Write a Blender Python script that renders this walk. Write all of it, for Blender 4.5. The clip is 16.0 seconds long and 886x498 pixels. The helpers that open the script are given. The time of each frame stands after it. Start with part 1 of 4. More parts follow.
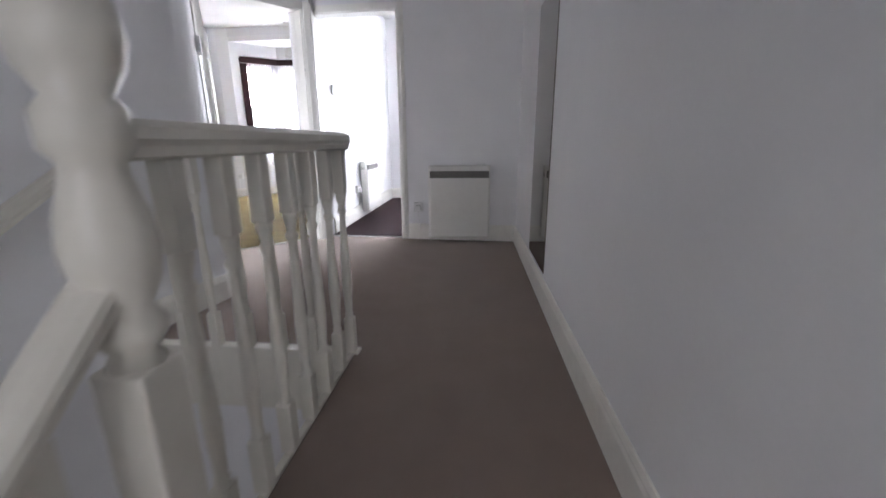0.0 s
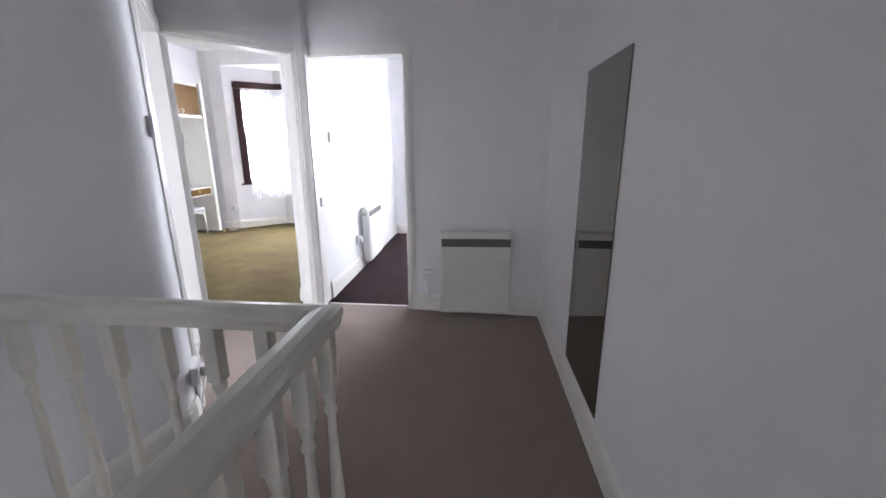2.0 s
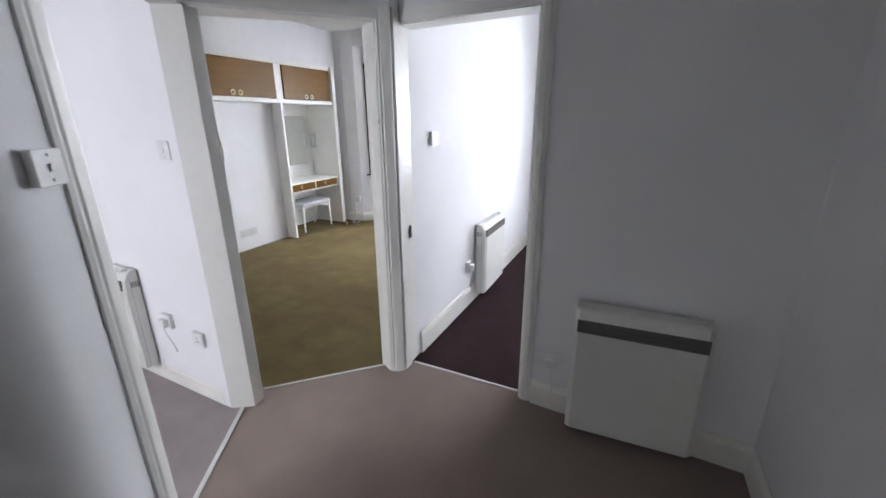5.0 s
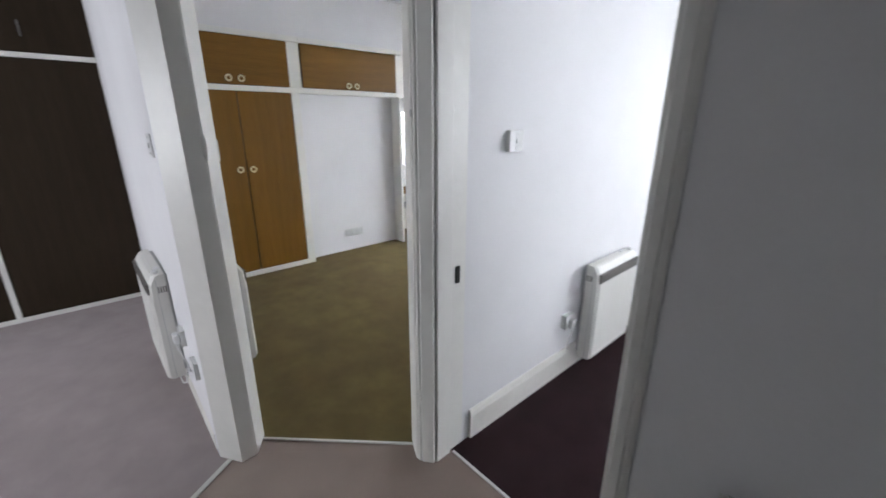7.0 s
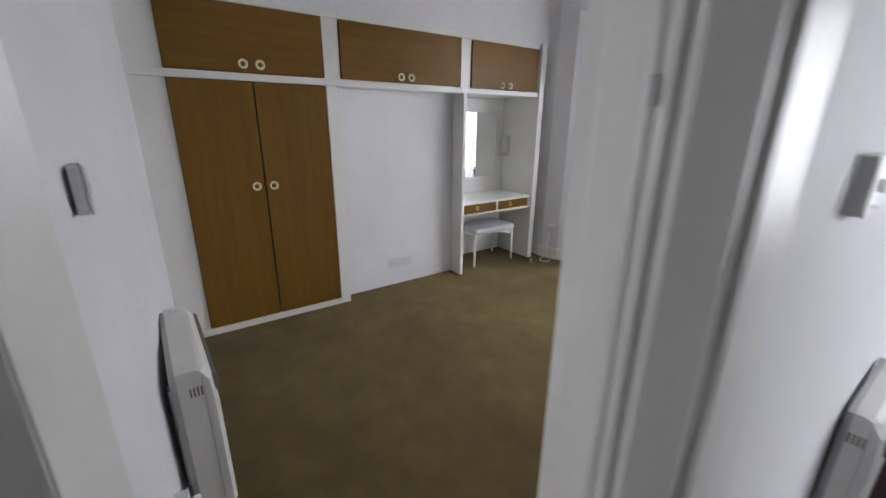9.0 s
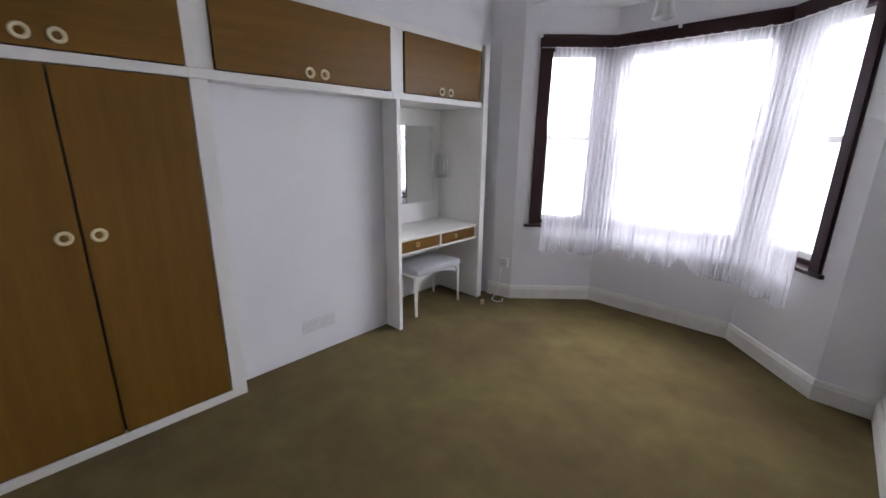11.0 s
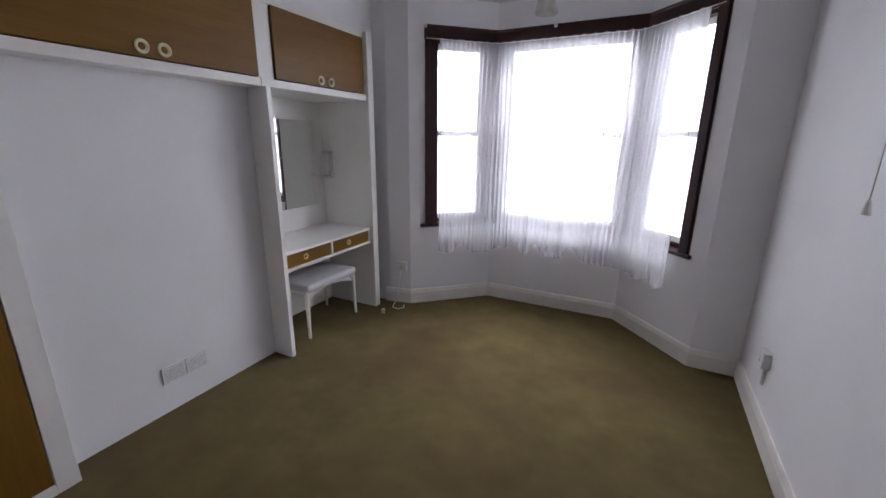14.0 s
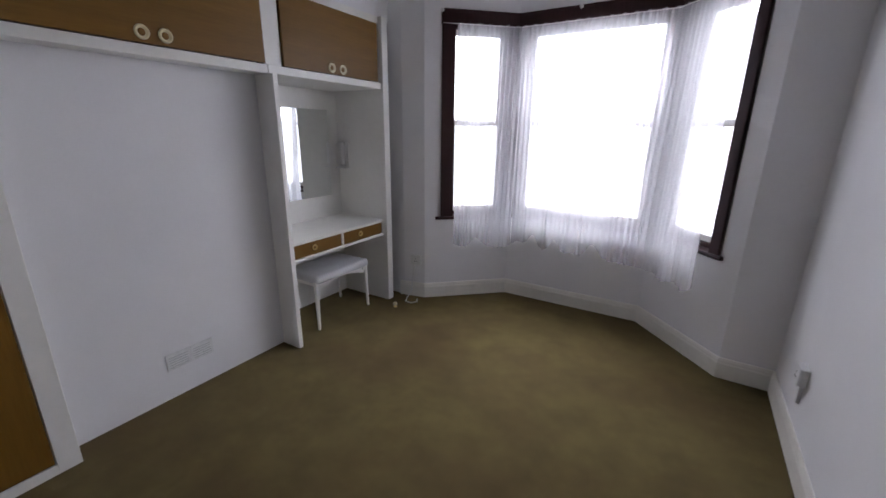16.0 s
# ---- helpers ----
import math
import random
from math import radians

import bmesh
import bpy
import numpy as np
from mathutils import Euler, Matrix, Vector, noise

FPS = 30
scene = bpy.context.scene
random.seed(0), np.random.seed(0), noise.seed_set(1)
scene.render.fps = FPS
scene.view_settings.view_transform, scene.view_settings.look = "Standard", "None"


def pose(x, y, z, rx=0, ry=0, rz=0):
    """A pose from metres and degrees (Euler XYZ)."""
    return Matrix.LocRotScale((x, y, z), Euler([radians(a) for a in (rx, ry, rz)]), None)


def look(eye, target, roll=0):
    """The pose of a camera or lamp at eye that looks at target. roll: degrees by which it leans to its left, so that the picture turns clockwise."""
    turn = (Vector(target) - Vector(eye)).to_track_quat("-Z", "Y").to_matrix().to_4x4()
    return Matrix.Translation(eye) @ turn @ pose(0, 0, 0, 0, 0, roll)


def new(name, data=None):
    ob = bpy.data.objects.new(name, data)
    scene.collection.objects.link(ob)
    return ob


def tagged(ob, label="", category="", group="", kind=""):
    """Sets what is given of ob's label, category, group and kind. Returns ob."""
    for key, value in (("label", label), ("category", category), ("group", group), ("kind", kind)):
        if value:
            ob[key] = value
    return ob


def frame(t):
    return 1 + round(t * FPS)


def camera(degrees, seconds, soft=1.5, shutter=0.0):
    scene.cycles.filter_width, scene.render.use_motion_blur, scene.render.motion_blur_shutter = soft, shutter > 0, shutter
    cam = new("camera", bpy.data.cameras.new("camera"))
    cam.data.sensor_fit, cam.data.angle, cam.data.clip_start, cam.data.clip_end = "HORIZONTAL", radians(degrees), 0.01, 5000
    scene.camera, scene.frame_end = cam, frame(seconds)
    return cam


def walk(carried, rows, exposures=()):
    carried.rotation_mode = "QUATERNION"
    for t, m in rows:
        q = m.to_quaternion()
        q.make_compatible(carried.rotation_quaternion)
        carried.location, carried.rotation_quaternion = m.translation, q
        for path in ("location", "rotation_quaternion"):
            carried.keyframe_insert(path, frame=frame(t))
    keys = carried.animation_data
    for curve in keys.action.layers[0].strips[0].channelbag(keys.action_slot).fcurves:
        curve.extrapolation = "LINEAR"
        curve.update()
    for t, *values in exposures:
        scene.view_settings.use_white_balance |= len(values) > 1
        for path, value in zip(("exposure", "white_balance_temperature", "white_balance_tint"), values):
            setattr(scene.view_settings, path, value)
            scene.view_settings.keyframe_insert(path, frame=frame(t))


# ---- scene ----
cam = camera(95.6, 16.0, shutter=0.5)
PATH = [
    (0, (0.424, 0.332, 0.900), (0.240, 2.256, 0.387), -0.4),
    (0.5, (0.454, 0.646, 0.989), (0.242, 2.586, 0.548), -0.5),
    (1, (0.431, 0.795, 1.185), (0.184, 2.725, 0.721), -0.4),
    (1.5, (0.320, 0.934, 1.289), (0.017, 2.856, 0.824), -0.3),
    (2, (0.275, 0.957, 1.348), (0.082, 2.882, 0.844), -0.2),
    (2.5, (0.233, 1.192, 1.380), (0.059, 3.120, 0.872), -0.5),
    (3, (0.229, 1.397, 1.527), (-0.123, 3.303, 1.033), -0.6),
    (3.5, (0.231, 1.504, 1.537), (-0.352, 3.339, 0.998), -0.6),
    (4, (0.199, 1.727, 1.546), (-0.532, 3.503, 0.987), -0.7),
    (4.2, (0.190, 1.815, 1.539), (-0.570, 3.574, 0.964), -0.7),
    (6.5, (0.086, 2.861, 1.515), (-1.117, 4.331, 0.888), -0.1),
    (7, (0.050, 3.090, 1.496), (-1.370, 4.359, 0.883), 0.2),
    (7.5, (-0.140, 3.214, 1.508), (-1.671, 4.338, 0.880), 0.4),
    (8, (-0.400, 3.321, 1.504), (-1.936, 4.447, 0.895), 0.2),
    (8.5, (-0.696, 3.502, 1.487), (-2.224, 4.636, 0.872), 0.5),
    (9, (-0.935, 3.651, 1.493), (-2.495, 4.745, 0.888), 0.5),
    (9.2, (-1.047, 3.668, 1.472), (-2.578, 4.812, 0.884), 0.5),
    (9.8, (-1.270, 3.840, 1.465), (-2.741, 5.062, 0.910), 0.6),
    (11.3, (-1.864, 4.128, 1.463), (-3.107, 5.609, 0.951), 0.9),
    (11.5, (-1.947, 4.145, 1.463), (-3.129, 5.676, 0.955), 1),
    (12, (-2.023, 4.173, 1.459), (-3.085, 5.787, 0.942), 0.7),
    (12.5, (-1.970, 4.222, 1.457), (-2.967, 5.875, 0.933), 0.6),
    (13, (-1.946, 4.244, 1.452), (-2.900, 5.922, 0.929), 0.7),
    (13.5, (-1.961, 4.244, 1.449), (-2.862, 5.951, 0.925), 0.7),
    (14, (-1.970, 4.248, 1.450), (-2.825, 5.978, 0.925), 0.6),
    (14.5, (-1.948, 4.273, 1.450), (-2.791, 6.009, 0.925), 0.5),
    (15, (-1.905, 4.310, 1.445), (-2.754, 6.042, 0.917), 0.4),
    (15.5, (-1.863, 4.361, 1.434), (-2.768, 6.065, 0.905), 0.4),
    (16, (-1.889, 4.407, 1.432), (-2.877, 6.053, 0.871), 0.7),
]
EXPOSURES = [(0, 1.16, 6200, 14), (0.4, 1.27, 6130, 15), (1.5, 1.22, 6090, 15), (3.5, 0.8, 6090, 14), (6.5, 0.08, 6200, 10), (7, 0.06, 6200, 10), (8, -0.1, 6230, 11), (9.2, -0.41, 6290, 14), (11.3, -0.55, 6150, 17), (14, -0.9, 6150, 18), (16, -1.02, 6150, 18)]
walk(cam, [(t, look(eye, target, roll)) for t, eye, target, roll in PATH], EXPOSURES)

# ---- world and light ----
world = bpy.data.worlds.new("sky")
scene.world = world
world.use_nodes = True
wn = world.node_tree
bg = wn.nodes["Background"]
sky = wn.nodes.new("ShaderNodeTexSky")
sky.sky_type = "NISHITA"
sky.sun_disc = False
sky.sun_elevation, sky.sun_rotation = radians(40), radians(200)
sky.air_density, sky.dust_density = 1.0, 4.0
wn.links.new(sky.outputs[0], bg.inputs[0])
bg.inputs[1].default_value = 0.15

sun = new("sun", bpy.data.lights.new("sun", "SUN"))
sun.data.energy, sun.data.angle, sun.data.color = 0.8, radians(20), (1.0, 0.96, 0.9)
sun.matrix_world = look((0, 0, 10), (2, 4, 0))


def window_light(name, eye, target, width, height, watts):
    """Daylight that stands in an opening."""
    lamp = new(name, bpy.data.lights.new(name, "AREA"))
    lamp.data.shape, lamp.data.size, lamp.data.size_y, lamp.data.energy = "RECTANGLE", width, height, watts
    lamp.data.color = (0.94, 0.965, 1.0)
    lamp.matrix_world = look(eye, target)
    return lamp


window_light("daylight_bay_middle", (-2.63, 8.75, 2.3), (-2.63, 5.9, 0.0), 1.7, 1.5, 275)
window_light("daylight_bay_side", (-4.15, 8.35, 2.2), (-2.5, 6.1, 0.2), 1.1, 1.5, 95)
window_light("daylight_bay_side", (-1.15, 8.35, 2.2), (-3.0, 6.3, 0.3), 1.1, 1.5, 135)
window_light("daylight_small_room", (0.36, 7.45, 1.6), (-0.5, 4.4, 0.5), 1.9, 1.5, 78)
window_light("daylight_back_room", (-2.9, -0.72, 1.5), (-2.7, 1.6, 0.0), 1.4, 1.3, 62)
# Added fill that brightens the landing from behind; its window is assumed, never seen.
window_light("fill_landing", (0.2, -1.74, 1.2), (-0.2, 2.0, 0.6), 0.9, 1.2, 4.5)


# ---- materials ----
def tree(name):
    m = bpy.data.materials.new(name)
    m.use_nodes = True
    return m, m.node_tree, m.node_tree.nodes["Principled BSDF"]


def noise_node(nt, scale, detail=4.0, rough=0.55, coords="Object", stretch=None):
    tc = nt.nodes.new("ShaderNodeTexCoord")
    n = nt.nodes.new("ShaderNodeTexNoise")
    n.inputs["Scale"].default_value, n.inputs["Detail"].default_value, n.inputs["Roughness"].default_value = scale, detail, rough
    if stretch:
        mp = nt.nodes.new("ShaderNodeMapping")
        mp.inputs["Scale"].default_value = stretch
        nt.links.new(tc.outputs[coords], mp.inputs[0])
        nt.links.new(mp.outputs[0], n.inputs[0])
    else:
        nt.links.new(tc.outputs[coords], n.inputs[0])
    return n


def ramp(nt, source, a, b, lo=0.35, hi=0.65):
    r = nt.nodes.new("ShaderNodeValToRGB")
    r.color_ramp.elements[0].position, r.color_ramp.elements[1].position = lo, hi
    r.color_ramp.elements[0].color, r.color_ramp.elements[1].color = (*a, 1), (*b, 1)
    nt.links.new(source, r.inputs[0])
    return r


def mixed(nt, fac, a, b, how="MIX"):
    m = nt.nodes.new("ShaderNodeMix")
    m.data_type, m.blend_type = "RGBA", how
    if isinstance(fac, float):
        m.inputs[0].default_value = fac
    else:
        nt.links.new(fac, m.inputs[0])
    nt.links.new(a, m.inputs[6])
    nt.links.new(b, m.inputs[7])
    return m.outputs[2]


def bump(nt, bsdf, height, strength, distance):
    b = nt.nodes.new("ShaderNodeBump")
    b.inputs["Strength"].default_value, b.inputs["Distance"].default_value = strength, distance
    nt.links.new(height, b.inputs["Height"])
    nt.links.new(b.outputs[0], bsdf.inputs["Normal"])


def painted(name, colour, rough=0.6, dirt=0.04, relief=0.15, grain=60.0, spread=3.0):
    """Paint on plaster, wood or steel: faint blotches, fine roller relief."""
    m, nt, b = tree(name)
    big, fine = noise_node(nt, 1.7, 3), noise_node(nt, grain, 3)
    dark = tuple(c * (1 - dirt * spread) for c in colour)
    r = ramp(nt, big.outputs[0], dark, colour, 0.25, 0.6)
    r2 = ramp(nt, fine.outputs[0], (1 - dirt,) * 3, (1, 1, 1), 0.3, 0.7)
    nt.links.new(mixed(nt, 1.0, r.outputs[0], r2.outputs[0], "MULTIPLY"), b.inputs["Base Color"])
    b.inputs["Roughness"].default_value = rough
    bump(nt, b, fine.outputs[0], relief, 0.004)
    return m


def carpet(name, low, high, worn, patchy=1.0, sheen=0.04, worn_from=0.46):
    """Cut pile: fine tufts, patches of lean, worn and stained areas."""
    m, nt, b = tree(name)
    tuft, patch, wear = noise_node(nt, 420, 2, 0.7), noise_node(nt, 5.0, 5, 0.6), noise_node(nt, 1.3, 4, 0.6)
    base = ramp(nt, tuft.outputs[0], low, high, 0.3, 0.7)
    lean = ramp(nt, patch.outputs[0], (1 - 0.2 * patchy,) * 3, (1 + 0.12 * patchy,) * 3, 0.35, 0.65)
    col = mixed(nt, 1.0, base.outputs[0], lean.outputs[0], "MULTIPLY")
    w = ramp(nt, wear.outputs[0], (0, 0, 0), (0.6 * patchy,) * 3, worn_from, worn_from + 0.24)
    tint = nt.nodes.new("ShaderNodeRGB")
    tint.outputs[0].default_value = (*worn, 1)
    nt.links.new(mixed(nt, w.outputs[0], col, tint.outputs[0]), b.inputs["Base Color"])
    b.inputs["Roughness"].default_value = 1.0
    b.inputs["Specular IOR Level"].default_value = 0.05
    b.inputs["Sheen Weight"].default_value = sheen
    b.inputs["Sheen Roughness"].default_value = 0.6
    bump(nt, b, tuft.outputs[0], 0.7, 0.004)
    return m


def veneer(name, low, high, rough=0.42, upright=True):
    """Wood veneer with a long grain and cathedral figure."""
    m, nt, b = tree(name)
    stretch = (9, 9, 0.7) if upright else (9, 0.7, 9)
    grain = noise_node(nt, 9.0, 6, 0.65, "Object", stretch)
    figure = noise_node(nt, 1.6, 2, 0.5, "Object", tuple(s * 0.35 for s in stretch))
    wave = nt.nodes.new("ShaderNodeTexWave")
    wave.wave_type, wave.bands_direction = "BANDS", "Y" if upright else "Z"
    wave.inputs["Scale"].default_value, wave.inputs["Distortion"].default_value = 4.0, 9.0
    wave.inputs["Detail"].default_value, wave.inputs["Detail Scale"].default_value = 3.0, 0.6
    mp = nt.nodes.new("ShaderNodeMapping")
    mp.inputs["Scale"].default_value = (1, 1, 0.22) if upright else (1, 0.22, 1)
    tc = nt.nodes.new("ShaderNodeTexCoord")
    nt.links.new(tc.outputs["Object"], mp.inputs[0])
    nt.links.new(mp.outputs[0], wave.inputs[0])
    a = ramp(nt, grain.outputs[0], low, high, 0.3, 0.7)
    mid = tuple((p + q) / 2 for p, q in zip(low, high))
    c = ramp(nt, wave.outputs["Fac"], tuple(v * 0.93 for v in mid), tuple(v * 1.08 for v in mid), 0.2, 0.9)
    d = ramp(nt, figure.outputs[0], (0.9,) * 3, (1.06,) * 3, 0.35, 0.65)
    col = mixed(nt, 0.45, a.outputs[0], c.outputs[0])
    nt.links.new(mixed(nt, 1.0, col, d.outputs[0], "MULTIPLY"), b.inputs["Base Color"])
    b.inputs["Roughness"].default_value = rough
    b.inputs["Specular IOR Level"].default_value = 0.22 if rough < 0.6 else 0.15
    bump(nt, b, grain.outputs[0], 0.08, 0.002)
    return m


def plain(name, colour, rough=0.5, metal=0.0):
    m, nt, b = tree(name)
    n = noise_node(nt, 35, 3)
    r = ramp(nt, n.outputs[0], tuple(c * 0.9 for c in colour), colour, 0.3, 0.7)
    nt.links.new(r.outputs[0], b.inputs["Base Color"])
    b.inputs["Roughness"].default_value, b.inputs["Metallic"].default_value = rough, metal
    return m


WALL = painted("white_emulsion", (0.81, 0.805, 0.815), 0.75, 0.02, 0.06, 90)
CEILING = painted("ceiling_white", (0.86, 0.86, 0.86), 0.85, 0.02, 0.1, 70)
GLOSS = painted("white_gloss", (0.84, 0.83, 0.79), 0.36, 0.03, 0.05, 25)
CREAM = painted("cream_gloss", (0.78, 0.75, 0.67), 0.35, 0.04, 0.06, 25)
SKIRT = painted("skirting_gloss", (0.84, 0.82, 0.765), 0.35, 0.05, 0.06, 25)
BROWN_CARPET = carpet("mauve_brown_carpet", (0.178, 0.133, 0.110), (0.315, 0.240, 0.200), (0.270, 0.206, 0.175), 0.35, 0.22)
GREY_CARPET = carpet("mauve_grey_carpet", (0.265, 0.224, 0.226), (0.43, 0.366, 0.368), (0.365, 0.31, 0.31), 0.5, 0.12)
GREEN_CARPET = carpet("olive_carpet", (0.094, 0.070, 0.025), (0.167, 0.127, 0.049), (0.078, 0.048, 0.022), 0.95, 0.04, 0.43)
PLUM_CARPET = carpet("plum_carpet", (0.016, 0.007, 0.009), (0.036, 0.016, 0.019), (0.040, 0.020, 0.023))
TEAK = veneer("teak_veneer", (0.142, 0.069, 0.0110), (0.206, 0.106, 0.019))
TEAK_FLAT = veneer("teak_veneer_across", (0.142, 0.069, 0.0110), (0.206, 0.106, 0.019), 0.42, False)
DARK_DOOR = veneer("dark_brown_veneer", (0.024, 0.016, 0.010), (0.040, 0.027, 0.016), 0.65)
MAHOGANY = veneer("dark_mahogany", (0.022, 0.009, 0.010), (0.044, 0.017, 0.018), 0.35)
BRASS = plain("brass", (0.72, 0.55, 0.26), 0.28, 1.0)
KNOB = plain("cream_enamel", (0.72, 0.64, 0.42), 0.3)
HEATER = painted("heater_enamel", (0.74, 0.73, 0.69), 0.4, 0.03, 0.04, 30)
GRILLE = plain("grille_grey", (0.14, 0.13, 0.12), 0.5)
BACKPLATE = plain("galvanised_plate", (0.5, 0.5, 0.5), 0.45, 0.3)
PLASTIC = plain("white_plastic", (0.76, 0.76, 0.75), 0.35)
# Black iron, and black put in for the shade inside cupboards, slots and holes.
DARK = plain("black_iron_and_hollows", (0.015, 0.014, 0.013), 0.5)
CUSHION = painted("silver_grey_vinyl", (0.60, 0.60, 0.62), 0.45, 0.07, 0.9, 13)
STRIP = plain("aluminium_strip", (0.70, 0.69, 0.66), 0.4, 0.3)
STRING = plain("white_cord", (0.7, 0.7, 0.68), 0.8)
OUTSIDE = plain("outside_render", (0.45, 0.43, 0.40), 0.9)

MIRROR, mnt, mb = tree("smoked_mirror")
mb.inputs["Base Color"].default_value, mb.inputs["Metallic"].default_value, mb.inputs["Roughness"].default_value = (0.30, 0.285, 0.26, 1), 1.0, 0.03
CLEAR_MIRROR, mnt, mb = tree("clear_mirror")
mb.inputs["Base Color"].default_value, mb.inputs["Metallic"].default_value, mb.inputs["Roughness"].default_value = (0.86, 0.88, 0.87, 1), 1.0, 0.02
GLASS, mnt, mb = tree("glass")
mb.inputs["Transmission Weight"].default_value, mb.inputs["Roughness"].default_value, mb.inputs["IOR"].default_value = 1.0, 0.0, 1.45
FROST, mnt, mb = tree("opal_glass")
mb.inputs["Base Color"].default_value = (0.85, 0.84, 0.82, 1)
mb.inputs["Transmission Weight"].default_value, mb.inputs["Roughness"].default_value = 0.5, 0.3

# Sheer net: part of the light passes straight, part is scattered by the threads.
NET = bpy.data.materials.new("net_voile")
NET.use_nodes = True
nnt = NET.node_tree
nnt.nodes.clear()
n_out, n_add = nnt.nodes.new("ShaderNodeOutputMaterial"), nnt.nodes.new("ShaderNodeMixShader")
n_clear, n_cloth = nnt.nodes.new("ShaderNodeBsdfTransparent"), nnt.nodes.new("ShaderNodeMixShader")
n_trans, n_diff = nnt.nodes.new("ShaderNodeBsdfTranslucent"), nnt.nodes.new("ShaderNodeBsdfDiffuse")
n_trans.inputs[0].default_value, n_diff.inputs[0].default_value = (0.86, 0.86, 0.89, 1), (0.86, 0.86, 0.89, 1)
n_cloth.inputs[0].default_value = 0.42
weave = noise_node(nnt, 260, 2, 0.6)
wr = ramp(nnt, weave.outputs[0], (0.34,) * 3, (0.46,) * 3, 0.35, 0.65)
nnt.links.new(n_trans.outputs[0], n_cloth.inputs[1])
nnt.links.new(n_diff.outputs[0], n_cloth.inputs[2])
nnt.links.new(wr.outputs[0], n_add.inputs[0])
nnt.links.new(n_clear.outputs[0], n_add.inputs[1])
nnt.links.new(n_cloth.outputs[0], n_add.inputs[2])
nnt.links.new(n_add.outputs[0], n_out.inputs[0])

# White overcast distance beyond the panes.
BACKDROP = bpy.data.materials.new("overcast_distance")
BACKDROP.use_nodes = True
bnt = BACKDROP.node_tree
bnt.nodes.clear()
b_out, b_em = bnt.nodes.new("ShaderNodeOutputMaterial"), bnt.nodes.new("ShaderNodeEmission")
b_em.inputs[0].default_value, b_em.inputs[1].default_value = (0.97, 0.98, 1.0, 1), 5.5
bnt.links.new(b_em.outputs[0], b_out.inputs[0])


# ---- mesh helpers ----
def box_into(bm, lo, hi, bevel=0.0, m=None):
    verts = bmesh.ops.create_cube(bm, size=1.0)["verts"]
    for v in verts:
        v.co = Vector([(lo[i] + hi[i]) / 2 + v.co[i] * (hi[i] - lo[i]) for i in range(3)])
    if bevel:
        edges = list({e for v in verts for e in v.link_edges})
        out = bmesh.ops.bevel(bm, geom=edges, offset=bevel, segments=2, affect="EDGES", profile=0.5)
        verts = list({v for f in out["faces"] for v in f.verts} | {v for v in verts if v.is_valid})
    if m is not None:
        bmesh.ops.transform(bm, matrix=m, verts=verts)
    return verts


def boxes(*items, bevel=0.0):
    bm = bmesh.new()
    for lo, hi in items:
        box_into(bm, lo, hi, bevel)
    return bm


def prism(points, z0, z1, bm=None):
    """An upright prism on a plan polygon."""
    bm = bm or bmesh.new()
    low = [bm.verts.new((x, y, z0)) for x, y in points]
    high = [bm.verts.new((x, y, z1)) for x, y in points]
    faces = [bm.faces.new(list(reversed(low))), bm.faces.new(high)]
    for i in range(len(points)):
        j = (i + 1) % len(points)
        faces.append(bm.faces.new((low[i], low[j], high[j], high[i])))
    bmesh.ops.recalc_face_normals(bm, faces=faces)
    return bm


def lathe(profile, steps=20, bm=None, m=None):
    """A turned shape: (radius, z) pairs from below to above, closed at both ends."""
    bm = bm or bmesh.new()
    rings, made = [], []
    for r, z in profile:
        ring = [bm.verts.new((r * math.cos(2 * math.pi * k / steps), r * math.sin(2 * math.pi * k / steps), z)) for k in range(steps)]
        rings.append(ring)
        made += ring
    faces = []
    for a, b in zip(rings, rings[1:]):
        for k in range(steps):
            f = bm.faces.new((a[k], a[(k + 1) % steps], b[(k + 1) % steps], b[k]))
            f.smooth = True
            faces.append(f)
    faces.append(bm.faces.new(list(reversed(rings[0]))))
    faces.append(bm.faces.new(rings[-1]))
    bmesh.ops.recalc_face_normals(bm, faces=faces)
    if m is not None:
        bmesh.ops.transform(bm, matrix=m, verts=made)
    return bm


def sweep(path, section, bm=None, closed=False):
    """Carries a section of (side, up) pairs along a level or sloping path of points, mitred at the bends."""
    bm = bm or bmesh.new()
    pts = [Vector(p) for p in path]
    rings = []
    for i, p in enumerate(pts):
        before = (p - pts[i - 1]).normalized() if i else (pts[1] - p).normalized()
        after = (pts[i + 1] - p).normalized() if i < len(pts) - 1 else before
        fb, fa = Vector((before.x, before.y, 0)).normalized(), Vector((after.x, after.y, 0)).normalized()
        sb, sa = Vector((fb.y, -fb.x, 0)), Vector((fa.y, -fa.x, 0))
        side = (sb + sa).normalized()
        side = side / max(0.35, side.dot(sb))
        rings.append([bm.verts.new(p + side * u + Vector((0, 0, v))) for u, v in section])
    n, faces = len(section), []
    for a, b in zip(rings, rings[1:]):
        for k in range(n):
            faces.append(bm.faces.new((a[k], a[(k + 1) % n], b[(k + 1) % n], b[k])))
    faces.append(bm.faces.new(list(reversed(rings[0]))))
    faces.append(bm.faces.new(rings[-1]))
    bmesh.ops.recalc_face_normals(bm, faces=faces)
    return bm


